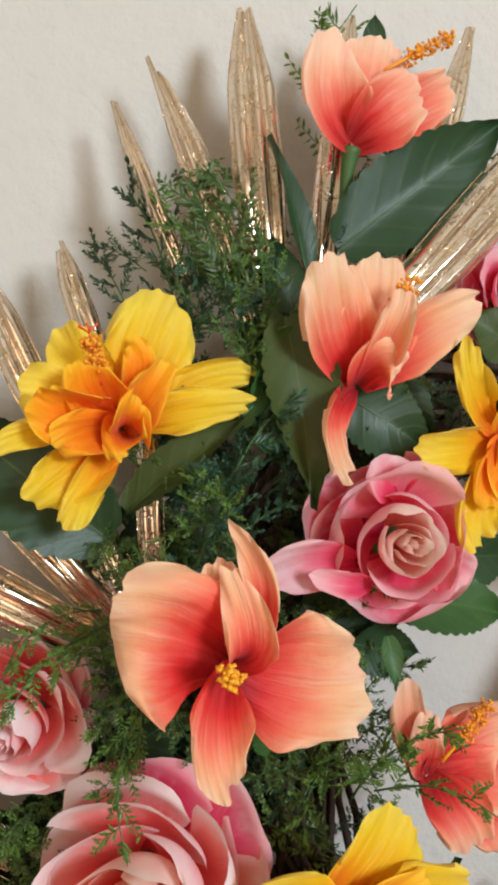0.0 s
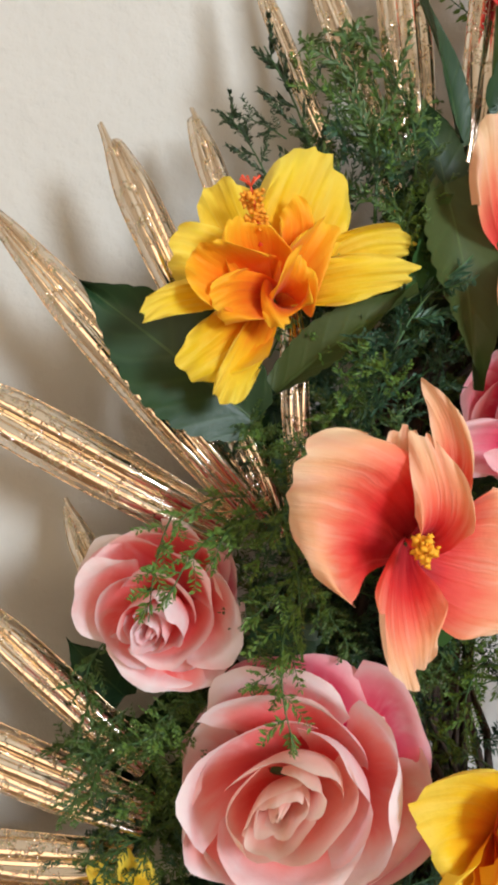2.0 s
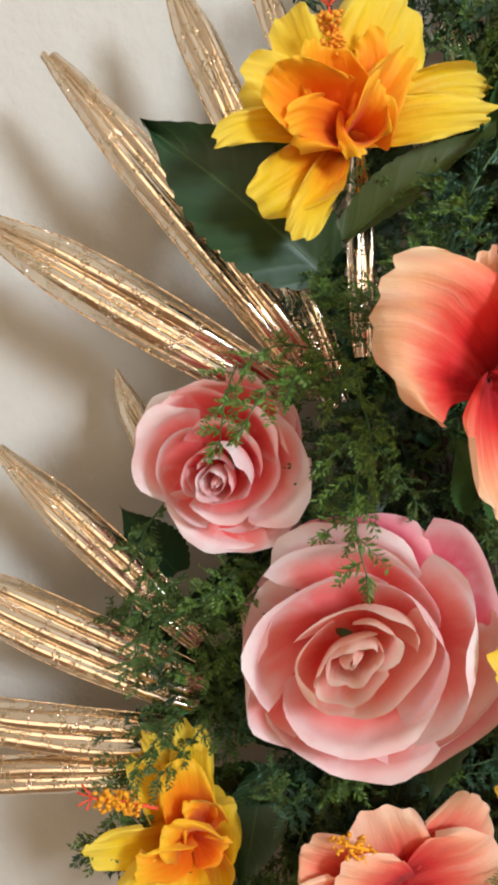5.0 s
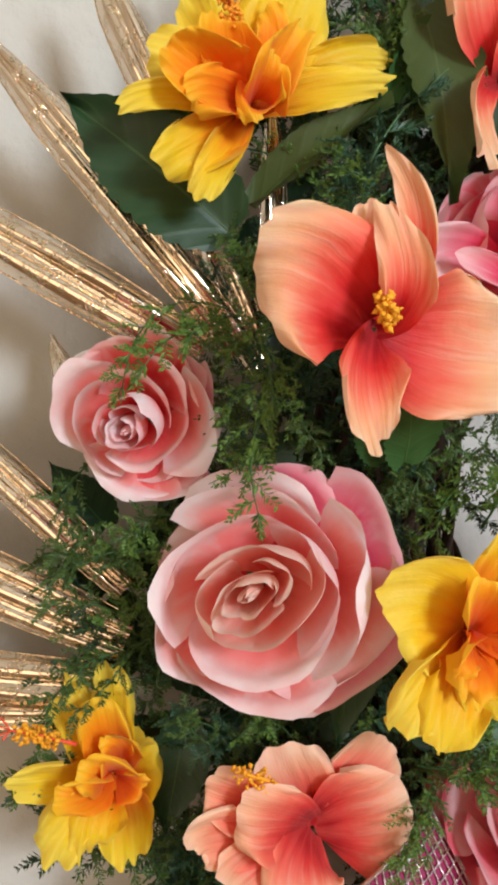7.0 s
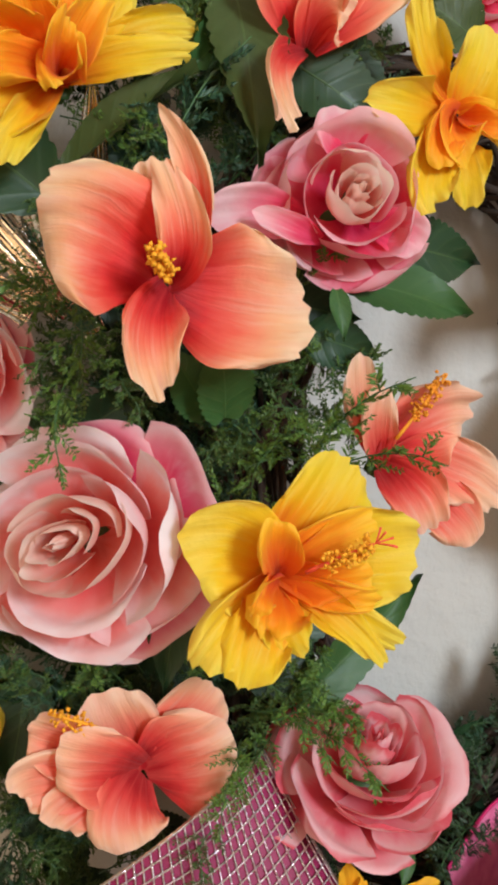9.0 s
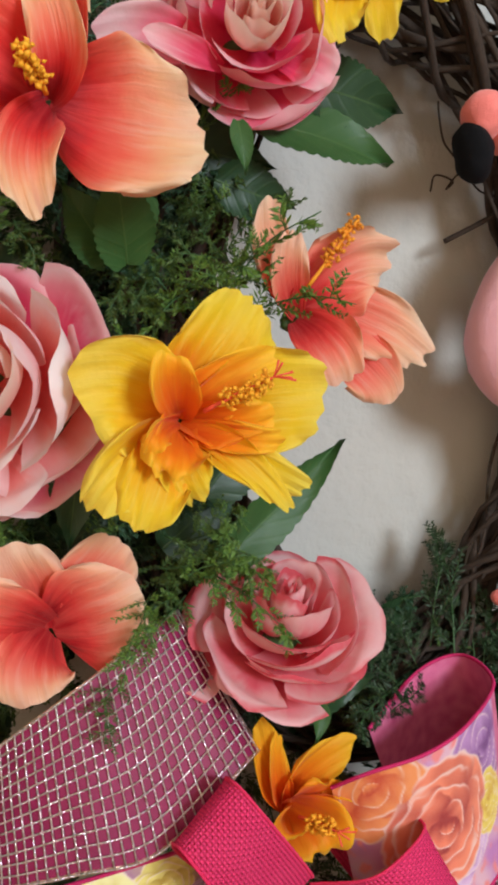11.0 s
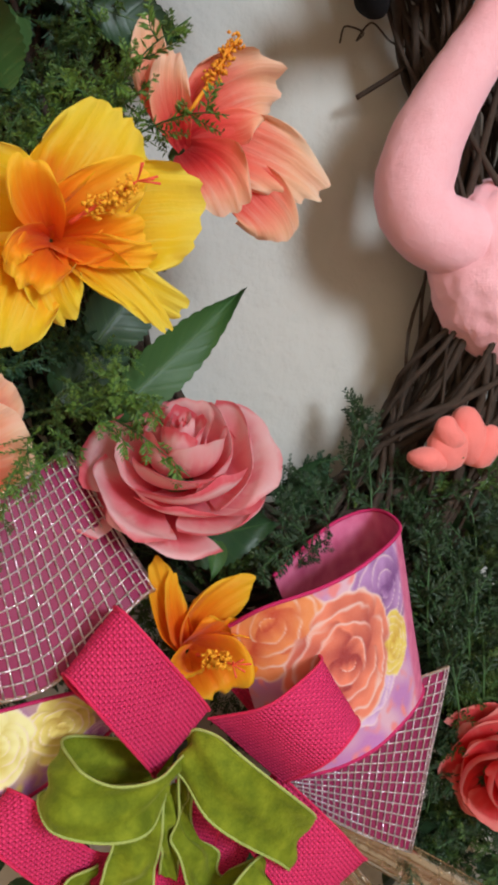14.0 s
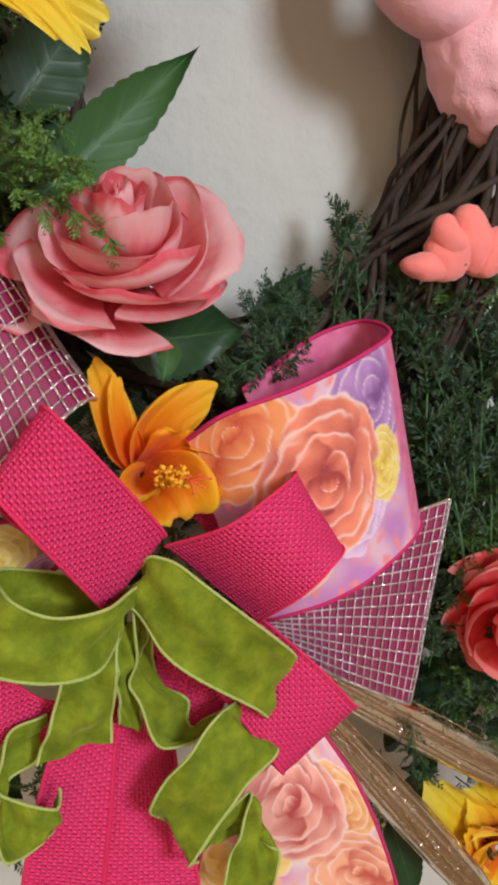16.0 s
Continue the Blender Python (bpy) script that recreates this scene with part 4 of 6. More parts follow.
# ---- yellow hibiscus ----
hibiscus("yellow_hibiscus", "double yellow hibiscus with orange heart and red stigma", (0.065, 0.510, 1.714), [
    ((1.6, -0.4, 4.69), (3.06, -0.6, 7.64), 5.4, 0.18, 0.15, 0),
    ((-2.22, -0.5, 3.44), (-3.5, -0.6, 5.93), 3.6, 0.2, 0.27, 0),
    ((4.7, -0.3, 2.69), (7.92, -0.4, 3.06), 2.4, 0.25, 0.3, 0),
    ((-3.55, -1, 1.89), (-5.98, -1.3, 2.57), 3.4, 0.2, 0.3, 0),
    ((3.41, -1.4, 1.07), (7.26, -1.8, 1.48), 2.6, 0.25, 0.33, 0),
    ((-4.79, -2, -0.01), (-7.53, -2.6, -1.15), 1.6, 0.3, 0.33, 0.3),
    ((-2.21, -2.2, -3.17), (-3.54, -2.6, -5.57), 2.1, 0.25, 0.3, 0),
    ((-3.06, -2, -2.29), (-5.54, -2.4, -3.95), 3.3, 0.15, 0.3, 0)], YELLOW, ((-1.32, -2, 2.66), (-2.03, -2.8, 5.23)), [
    ((0.9, -1.2, 3.22), (0.3, -1.4, 5.07), 2.2, 0.35, 0.27, 0),
    ((1.09, -1.8, 2.01), (2.5, -2.2, 4.09), 2.4, 0.4, 0.3, -0.2),
    ((-1.96, -2.4, 2.42), (-2.3, -3, 3.94), 3.1, 0.4, 0.15, 0),
    ((-3.3, -3, 1.05), (-5.23, -4, 1.94), 3.4, 0.45, 0.27, 0.2),
    ((-2.45, -3.1, 0.01), (-4.25, -4, -0.71), 2.6, 0.4, 0.3, 0.1),
    ((-0.06, -3.2, 0.51), (0.34, -3.8, 2.3), 2.2, 0.5, 0.27, -0.3),
    ((-0.19, -3, -0.42), (0.27, -3.4, -1.21), 2.7, 0.4, 0.3, 0)], ORANGE_IN, ANTHER_O, True, seed=7, grains=95, grain=0.26)
hibiscus("yellow_hibiscus", "bright yellow hibiscus with ruffled petals, beside a pink rose", (0.308, 0.491, 1.703), [
    ((0.71, -1.2, 2.16), (1.8, -1.4, 5.04), 4.2, 0.2, 0.27, 0),
    ((-2.82, -1.8, 2.92), (-3.67, -2, 6.41), 2.2, 0.3, 0.3, 0.2),
    ((-4.48, -2.4, -0.45), (-7.3, -3, -0.11), 3.1, 0.2, 0.33, 0),
    ((1.58, -1.6, -0.77), (4.09, -2, -3.13), 2.7, 0.25, 0.33, 0),
    ((-0.42, -1.6, -3.14), (0.05, -2, -6.03), 2.7, 0.2, 0.3, 0),
    ((-2.96, -2.1, -3.73), (-2.8, -2.6, -6.5), 3.3, 0.2, 0.27, 0)], YELLOW, None, [
    ((-1.41, -2.4, -1.53), (-0.59, -3, -3.5), 2.9, 0.4, 0.15, 0),
    ((-2.22, -2.6, -1.95), (-2.48, -3.2, -3.97), 2.6, 0.4, 0.15, 0),
    ((0.7, -2.2, -1.01), (2.78, -2.8, -1.35), 2.0, 0.4, 0.3, 0)], ORANGE_IN, ANTHER_Y, False, seed=8, grains=95, grain=0.26)
hibiscus("yellow_hibiscus", "large double yellow hibiscus with orange heart and red stigma", (0.171, 0.433, 1.432), [
    ((2.15, -0.8, 3.28), (4.42, -1, 6.35), 5.8, 0.18, 0.12, 0),
    ((4.64, -0.8, 0.94), (7.99, -1.4, 0.98), 5.9, 0.18, 0.15, 0),
    ((-2.88, -1.2, 1.6), (-5.35, -1.9, 1.6), 6.2, 0.18, 0.12, 0),
    ((-0.26, -1.7, -2.09), (0.47, -2.1, -3.97), 2.9, 0.2, 0.27, 0),
    ((3.38, -2, -2.18), (6.53, -2.5, -4.08), 2.4, 0.25, 0.3, 0.1),
    ((2.67, -2.2, -1.75), (5.43, -2.6, -4.9), 1.9, 0.3, 0.27, 0),
    ((-3.05, -1.9, -1.94), (-4.99, -2.5, -4.13), 3.5, 0.15, 0.24, 0),
    ((-1.82, -2.1, -2.6), (-2.93, -2.8, -5.17), 3.8, 0.15, 0.27, 0)], YELLOW, ((0.76, -2.4, 0.8), (3.73, -4.2, 2.49)), [
    ((1.95, -1.6, 1.87), (5.01, -2, 3.29), 3.2, 0.25, 0.15, 0),
    ((2.12, -2, 0.1), (4.37, -3, 0.54), 2.6, 0.4, 0.27, -0.2),
    ((2.71, -2.1, -0.76), (5.02, -2.8, -0.88), 1.7, 0.45, 0.27, 0.2),
    ((-0.9, -2.8, 2.4), (-0.9, -3.4, 4.08), 2.4, 0.4, 0.15, 0),
    ((-1.59, -3, -0), (-2.18, -3.4, -1.13), 1.4, 0.45, 0.27, 0.3),
    ((-1, -2.6, -1.04), (-1.68, -3.2, -2.32), 3.1, 0.35, 0.3, 0)], ORANGE_IN, ANTHER_Y, True, seed=9, grains=110, grain=0.26)
hibiscus("yellow_hibiscus", "double yellow hibiscus facing aside over the gilded leaves", (-0.011, 0.531, 1.322), [
    ((-1.3, -0.5, 3.78), (-2.85, -0.5, 6.85), 1.4, 0.3, 0.3, 0),
    ((-1.59, -0.8, 3.03), (-3.37, -1, 5.66), 2.9, 0.25, 0.3, 0),
    ((-0.19, -1, 4.19), (-0.51, -1.4, 7.6), 2.6, 0.25, 0.3, 0.1),
    ((1.15, -0.6, 1.25), (2.32, -0.8, 2.11), 4.3, 0.25, 0.3, 0),
    ((0.44, -1, -2.49), (0.5, -1.4, -5.27), 3.5, 0.2, 0.3, 0),
    ((-3.58, -1.5, 0.71), (-6.32, -1.9, 1.08), 2.7, 0.25, 0.27, 0),
    ((-1.4, -2.1, -1.59), (-1.93, -2.6, -3.78), 3.1, 0.2, 0.33, 0),
    ((-2.35, -2, -1.53), (-4.28, -2.5, -3.68), 3.8, 0.2, 0.3, 0)], YELLOW, ((-2.39, -2.4, 3.34), (-5.71, -3.4, 4.89)), [
    ((-0.82, -2.4, 3.74), (-1.25, -2.8, 6.11), 2.9, 0.4, 0.15, 0),
    ((0.87, -2, 0.3), (1.82, -2.2, 0.31), 1.9, 0.4, 0.3, 0),
    ((0.02, -2.8, 2.86), (-1.21, -3.6, 3.63), 2.5, 0.4, 0.27, 0),
    ((-0.82, -3, 1.49), (-2.35, -4, 2.44), 2.9, 0.45, 0.15, 0),
    ((-1.93, -2.9, 0.46), (-3.77, -3.6, 1.08), 2.6, 0.4, 0.27, 0)], ORANGE_IN, ANTHER_Y, True, seed=10, grains=120, grain=0.26)
hibiscus("orange_hibiscus", "small orange hibiscus tucked into the bow", (0.235, 0.451, 1.178), [
    ((-1.13, -0.8, 3.11), (-1.92, -1, 6.65), 2.1, 0.4, 0.1, 0.2),
    ((-0.95, -1.2, 2.88), (-0.79, -1.4, 5.92), 1.4, 0.45, 0.1, -0.3),
    ((1.23, -1, 2.79), (4.13, -1.4, 4.35), 2.7, 0.35, 0.14, 0.1),
    ((2.42, -1.8, 0.9), (3.61, -2.4, 2.21), 5.1, 0.25, 0.1, 0),
    ((2.77, -2, -0.19), (4.41, -2.6, -0.86), 3.8, 0.25, 0.12, 0),
    ((-0.76, -2.2, 0.02), (-0.51, -2.6, -1.01), 2.3, 0.4, 0.1, 0),
    ((1.05, -2.2, -0.99), (1.37, -2.8, -2.25), 5.1, 0.25, 0.1, 0)], ORANGE_IN, ((0.04, -2.2, 0.77), (1.49, -4.2, 0.86)), (), None, ANTHER_Y, True, seed=11, grains=110, grain=0.26)
hibiscus("yellow_hibiscus", "yellow hibiscus beside the gilded leaves below the wreath", (0.525, 0.546, 0.738), [
    ((-4.1, -1.6, 5.5), (-7.3, -2, 9.5), 5.9, 0.2, 0.18, 0),
    ((-1.7, -1.7, 5.1), (-2.7, -2.2, 8.8), 4.9, 0.2, 0.18, 0),
    ((-3.5, -1.9, 2.3), (-6, -2.6, 3.3), 5.4, 0.2, 0.18, 0),
    ((-2, -1.9, -0.7), (-3.2, -2.4, -2.9), 5.9, 0.2, 0.18, 0),
    ((1.1, -1.7, 1.7), (3.1, -2.1, 2), 5.9, 0.2, 0.18, 0)], YELLOW, None, [
    ((-3, -2.5, 3.9), (-4.8, -3.2, 5.7), 4.4, 0.3, 0.18, 0),
    ((-2.5, -2.5, 1.9), (-3.7, -3.2, 1.8), 4.4, 0.3, 0.18, 0)], ORANGE_IN, ANTHER_Y, False, seed=12, grains=95, grain=0.26)

# ---- roses ----
rose("pink_rose", "full-blown pink rose with pale rims and peach heart", (0.065, 0.470, 1.448), (-0.42, -1, 0.12), 6.75, ROSE_PINK, 3, 1.0, ROSE_PEACH, (-0.05, 0.08), oval=(1.7, 0.6), outer=ROSE_HOT)
rose("pink_rose", "pink and peach rose among fern sprigs, facing the gilded leaves", (0.001, 0.515, 1.543), (-0.45, -1, -0.1), 4.6, ROSE_PINK, 14, 0.95, None, (0.05, -0.08), flat=1.1, outer=ROSE_HOT)
pink_side = rose("pink_rose", "hot pink rose with a pale peach heart", (0.226, 0.475, 1.645), (-0.15, -1, 0.1), 5.0, ROSE_HOT, 8, 0.95, ROSE_PEACH, (0.05, 0.0), flat=1.25)
turn_back = pink_side.rotation_quaternion.to_matrix().to_4x4().inverted()
for base, mid, tip, width, seed in (((-2.55, 0.00, -1.20), (-5.78, -1.20, -0.98), (-8.81, -1.60, -1.49), 3.1, 51), ((-1.87, -1.00, -2.43), (-4.21, -2.40, -1.88), (-6.46, -2.80, -1.20), 1.6, 52),
                                    ((1.55, 0.00, -1.49), (3.35, -0.80, -1.88), (4.85, -0.80, -2.78), 3.0, 53), ((0.36, 0.50, 2.62), (-0.45, -0.40, 3.84), (-0.81, -0.80, 5.23), 3.2, 54)):
    side_petal = petal_mesh(base, mid, tip, width, cup=0.3, ruffle=0.06, seed=seed)
    side_petal.transform(turn_back)
    piece("petal", side_petal, ROSE_HOT, pink_side)
rose("dusty_rose", "dusty pink rose with dark rims, opening upward above the bow", (0.238, 0.460, 1.300), (0.02, -0.5, 0.85), 5.3, ROSE_DUSTY, 11, 1.1, None, (0, 0))
rose("pink_rose", "pink rose behind the gilded leaf", (0.347, 0.545, 1.802), (0.1, -1, 0.2), 3.9, ROSE_HOT, 21, 0.95, None, (0, 0))
rose("coral_rose", "coral red rose beside fern and gilded leaves", (0.505, 0.505, 0.991), (-0.3, -1, 0.2), 4.7, ROSE_CORAL, 33, 0.95, None, (0, 0), flat=1.2)

# ---- green leaves ----
leaf("hibiscus_leaf", "dark green serrated silk leaf with a satin shine", (0.056, 0.515, 1.647), (-0.037, 0.545, 1.724), 6.6, LEAF_DARK, 0.8, 0.1, (0, -1, 0), seed=1)
leaf("hibiscus_leaf", "olive green silk leaf seen from below", (0.067, 0.515, 1.663), (0.141, 0.49, 1.72), 3.1, LEAF_OLIVE, 0.5, 0.25, (0.2, -0.6, 0.8), seed=2)
leaf("hibiscus_leaf", "long green silk leaf hanging between the flowers", (0.169, 0.515, 1.782), (0.177, 0.485, 1.665), 4.9, LEAF_OLIVE, 0.8, 0.2, (0, -1, 0), seed=3)
leaf("hibiscus_leaf", "dark green serrated silk leaf with a satin shine", (0.19, 0.52, 1.773), (0.132, 0.5, 1.715), 3.7, LEAF_MID, 0.5, 0.15, (0, -1, 0), seed=4)
leaf("hibiscus_leaf", "narrow dark green silk leaf beside the gilded leaf", (0.194, 0.545, 1.81), (0.173, 0.565, 1.905), 2.3, LEAF_DARK, 0.4, 0.2, (0.5, -0.8, 0), seed=5)
leaf("hibiscus_leaf", "broad dark green silk leaf beneath the half-open hibiscus", (0.215, 0.545, 1.829), (0.343, 0.545, 1.925), 6.4, LEAF_DARK, 0.5, 0.12, (0, -1, 0.1), seed=6)
leaf("hibiscus_leaf", "dark green serrated silk leaf with a satin shine", (0.26, 0.6, 1.972), (0.266, 0.605, 2.008), 1.9, LEAF_DARK, 0.3, 0.1, (0, -1, 0), seed=7)
leaf("hibiscus_leaf", "dark green serrated silk leaf with a satin shine", (0.186, 0.54, 1.769), (0.171, 0.555, 1.838), 3.2, LEAF_DARK, 0.4, 0.15, (0, -1, 0), seed=8)
leaf("hibiscus_leaf", "dark green serrated silk leaf with a satin shine", (0.208, 0.51, 1.732), (0.264, 0.505, 1.695), 5.1, LEAF_DARK, 0.5, 0.1, (0, -1, 0), seed=9)
leaf("hibiscus_leaf", "dark green serrated silk leaf with a satin shine", (0.153, 0.56, 1.762), (0.192, 0.54, 1.784), 3.4, LEAF_DARK, 0.5, 0.1, (0, -1, 0), seed=19)
leaf("hibiscus_leaf", "green serrated silk leaf under the pink rose", (0.232, 0.5, 1.603), (0.333, 0.515, 1.579), 5.0, LEAF_MID, 0.5, 0.12, (0, -0.8, 0.5), seed=10)
leaf("hibiscus_leaf", "green serrated silk leaf under the pink rose", (0.271, 0.51, 1.626), (0.348, 0.535, 1.615), 4.4, LEAF_DARK, 0.5, 0.12, (0, -1, 0), seed=11)
leaf("hibiscus_leaf", "dark green serrated silk leaf with a satin shine", (0.215, 0.515, 1.568), (0.271, 0.53, 1.552), 3.7, LEAF_DARK, 0.3, 0.1, (0, -1, 0), seed=12)
leaf("hibiscus_leaf", "fresh green silk leaf below the coral hibiscus", (0.17, 0.505, 1.558), (0.135, 0.5, 1.512), 3.1, LEAF_MID, 0.4, 0.15, (0, -1, 0), seed=13)
leaf("hibiscus_leaf", "dark green serrated silk leaf with a satin shine", (0.127, 0.475, 1.457), (0.111, 0.475, 1.352), 4.2, LEAF_DARK, 0.4, 0.1, (0, -1, 0), seed=14)
leaf("hibiscus_leaf", "pointed green silk leaf reaching over the wall", (0.205, 0.5, 1.324), (0.306, 0.53, 1.397), 3.6, LEAF_MID, 0.5, 0.15, (0.2, -0.9, 0.2), seed=15)
leaf("hibiscus_leaf", "fresh green silk leaf behind the flowers", (0.155, 0.49, 1.516), (0.146, 0.465, 1.573), 3.6, LEAF_MID, 0.5, 0.12, (0, -1, 0), seed=16)
leaf("hibiscus_leaf", "fresh green silk leaf behind the flowers", (0.146, 0.5, 1.519), (0.118, 0.48, 1.562), 3.2, LEAF_MID, 0.5, 0.12, (0, -1, 0), seed=17)
leaf("hibiscus_leaf", "small light green silk leaf", (0.213, 0.455, 1.592), (0.214, 0.445, 1.562), 1.3, LEAF_MID, 0.2, 0.15, (0, -1, 0), seed=18)
leaf("hibiscus_leaf", "dark green silk leaf under the dusty rose", (0.238, 0.465, 1.247), (0.308, 0.485, 1.243), 4.5, LEAF_DARK, 0.3, 0.1, (0, -1, 0), seed=20)
leaf("hibiscus_leaf", "small light green silk leaf", (0.256, 0.445, 1.25), (0.247, 0.43, 1.231), 1.3, LEAF_MID, 0.2, 0.15, (0, -1, 0), seed=21)
leaf("hibiscus_leaf", "dark green serrated silk leaf with a satin shine", (0.201, 0.51, 1.37), (0.245, 0.53, 1.417), 4.5, LEAF_DARK, 0.4, 0.1, (0, -1, 0), seed=22)
leaf("hibiscus_leaf", "dark green serrated silk leaf with a satin shine", (0.409, 0.52, 0.83), (0.43, 0.52, 0.735), 3.2, LEAF_DARK, 0.3, 0.1, (0, -1, 0), seed=23)
leaf("hibiscus_leaf", "dark green serrated silk leaf with a satin shine", (0.041, 0.54, 1.733), (0.01, 0.53, 1.658), 4.0, LEAF_DARK, 0.3, 0.1, (0, -1, 0), seed=24)
leaf("hibiscus_leaf", "dark green serrated silk leaf with a satin shine", (0.228, 0.53, 1.758), (0.277, 0.525, 1.7), 4.8, LEAF_DARK, 0.3, 0.1, (0, -1, 0), seed=25)
leaf("hibiscus_leaf", "dark green serrated silk leaf with a satin shine", (0.341, 0.53, 1.764), (0.303, 0.53, 1.786), 4.1, LEAF_OLIVE, 0.3, 0.1, (0, -1, 0), seed=26)
leaf("hibiscus_leaf", "dark green serrated silk leaf with a satin shine", (0.14, 0.53, 1.357), (0.092, 0.52, 1.332), 4.0, LEAF_DARK, 0.3, 0.1, (0, -1, 0), seed=27)
leaf("hibiscus_leaf", "dark green serrated silk leaf with a satin shine", (0.034, 0.54, 1.351), (0.019, 0.53, 1.279), 3.9, LEAF_DARK, 0.3, 0.1, (0, -1, 0), seed=28)
leaf("hibiscus_leaf", "dark green serrated silk leaf with a satin shine", (0.059, 0.54, 1.498), (0.113, 0.53, 1.533), 3.8, LEAF_DARK, 0.3, 0.1, (0, -1, 0), seed=29)
leaf("hibiscus_leaf", "dark green serrated silk leaf with a satin shine", (0.173, 0.51, 1.337), (0.228, 0.53, 1.378), 4.9, LEAF_DARK, 0.3, 0.1, (0, -1, 0), seed=30)
leaf("hibiscus_leaf", "dark green serrated silk leaf with a satin shine", (0.185, 0.53, 1.592), (0.26, 0.53, 1.577), 4.3, LEAF_DARK, 0.3, 0.1, (0, -1, 0), seed=31)

# ---- bow ----
mesh_left = ribbon("net_ribbon", "pink ribbon loop under silver glitter net", [
    ((0.18, 0.52, 1.285), (0.228, 0.5, 1.188)),
    ((0.171, 0.475, 1.307), (0.208, 0.435, 1.227)),
    ((0.132, 0.45, 1.293), (0.149, 0.42, 1.188)),
    ((0.095, 0.445, 1.272), (0.101, 0.42, 1.184)),
    ((0.059, 0.46, 1.242), (0.059, 0.44, 1.171)),
    ((0.023, 0.5, 1.197), (0.025, 0.49, 1.145)),
    ((0.036, 0.53, 1.179), (0.042, 0.52, 1.13))], PINK_BACK, SILVER_GOLD, 0.12, wrinkle=0.03, seed=1)
net_over(*mesh_left)
mesh_right = ribbon("net_ribbon", "pink ribbon tail under silver glitter net, cut end", [
    ((0.291, 0.46, 1.085), (0.297, 0.45, 1.062)),
    ((0.357, 0.475, 1.102), (0.341, 0.455, 1.021)),
    ((0.431, 0.475, 1.115), (0.391, 0.455, 0.986)),
    ((0.438, 0.495, 1.104), (0.398, 0.48, 0.972))], PINK_BACK, SILVER_GOLD, 0.12, wrinkle=0.03, seed=2)
net_over(*mesh_right)
print_right = ribbon("printed_ribbon", "satin ribbon loop printed with orange and purple roses, magenta piping", [
    ((0.257, 0.43, 1.2), (0.289, 0.445, 1.076)),
    ((0.275, 0.415, 1.215), (0.299, 0.43, 1.085)),
    ((0.31, 0.41, 1.224), (0.328, 0.42, 1.094)),
    ((0.348, 0.425, 1.23), (0.361, 0.425, 1.103)),
    ((0.391, 0.465, 1.233), (0.409, 0.465, 1.107)),
    ((0.393, 0.51, 1.233), (0.41, 0.51, 1.11)),
    ((0.358, 0.51, 1.226), (0.369, 0.5, 1.121)),
    ((0.3, 0.47, 1.211), (0.327, 0.47, 1.133))], PRINT, MAGENTA, 0.13, n=230, m=141, wrinkle=0.02, seed=3, dye=roses_dye([(1.2, 2.4, 3.2, (0.66, 0.10, 0.012), (0.88, 0.36, 0.13)), (2.6, 11.4, 3.6, (0.24, 0.04, 0.28), (0.55, 0.30, 0.58)), (8.8, 4.2, 2.4, (0.66, 0.16, 0.10), (0.88, 0.50, 0.36)), (7.8, 8.6, 2.4, (0.42, 0.12, 0.45), (0.78, 0.55, 0.76)), (6.4, 11.6, 2.0, (0.70, 0.42, 0.02), (0.88, 0.70, 0.16)), (5.4, 7.0, 4.0, (0.42, 0.015, 0.012), (0.88, 0.30, 0.18))], ((0.78, 0.50, 0.60), (0.60, 0.26, 0.56), (0.85, 0.30, 0.30)), 3, 13.6))
print_tail = ribbon("printed_ribbon", "satin ribbon tail printed with peach roses, magenta piping", [
    ((0.291, 0.445, 1.002), (0.332, 0.45, 0.982)),
    ((0.27, 0.43, 0.974), (0.351, 0.44, 0.94)),
    ((0.242, 0.43, 0.941), (0.368, 0.44, 0.883)),
    ((0.226, 0.43, 0.885), (0.382, 0.44, 0.813))], PRINT, MAGENTA, 0.13, n=190, m=141, wrinkle=0.03, seed=4, dye=roses_dye([(8.8, 4.6, 2.6, (0.70, 0.20, 0.03), (0.90, 0.55, 0.26)), (2.0, 9.0, 2.8, (0.68, 0.34, 0.03), (0.90, 0.66, 0.26)), (9.2, 10.0, 3.0, (0.60, 0.10, 0.05), (0.90, 0.46, 0.30)), (4.6, 4.8, 4.2, (0.50, 0.035, 0.03), (0.90, 0.46, 0.38))], ((0.82, 0.64, 0.68), (0.78, 0.30, 0.46), (0.88, 0.48, 0.30)), 7))
print_left = ribbon("printed_ribbon", "satin ribbon loop printed with yellow roses, magenta piping", [
    ((0.174, 0.45, 1.165), (0.187, 0.45, 1.137)),
    ((0.148, 0.44, 1.169), (0.155, 0.435, 1.124)),
    ((0.115, 0.435, 1.169), (0.116, 0.43, 1.107)),
    ((0.086, 0.435, 1.166), (0.087, 0.43, 1.096)),
    ((0.051, 0.445, 1.154), (0.054, 0.44, 1.086)),
    ((0.017, 0.48, 1.119), (0.021, 0.47, 1.062))], PRINT, MAGENTA, 0.13, n=170, m=121, wrinkle=0.02, seed=5, dye=roses_dye([(2.5, 3.0, 2.2, (0.56, 0.38, 0.02), (0.86, 0.74, 0.26)), (2.0, 7.0, 2.2, (0.70, 0.56, 0.08), (0.92, 0.86, 0.48)), (5.2, 1.2, 1.2, (0.40, 0.12, 0.42), (0.66, 0.40, 0.66))], ((0.66, 0.52, 0.24), (0.44, 0.18, 0.42), (0.70, 0.52, 0.10)), 5))
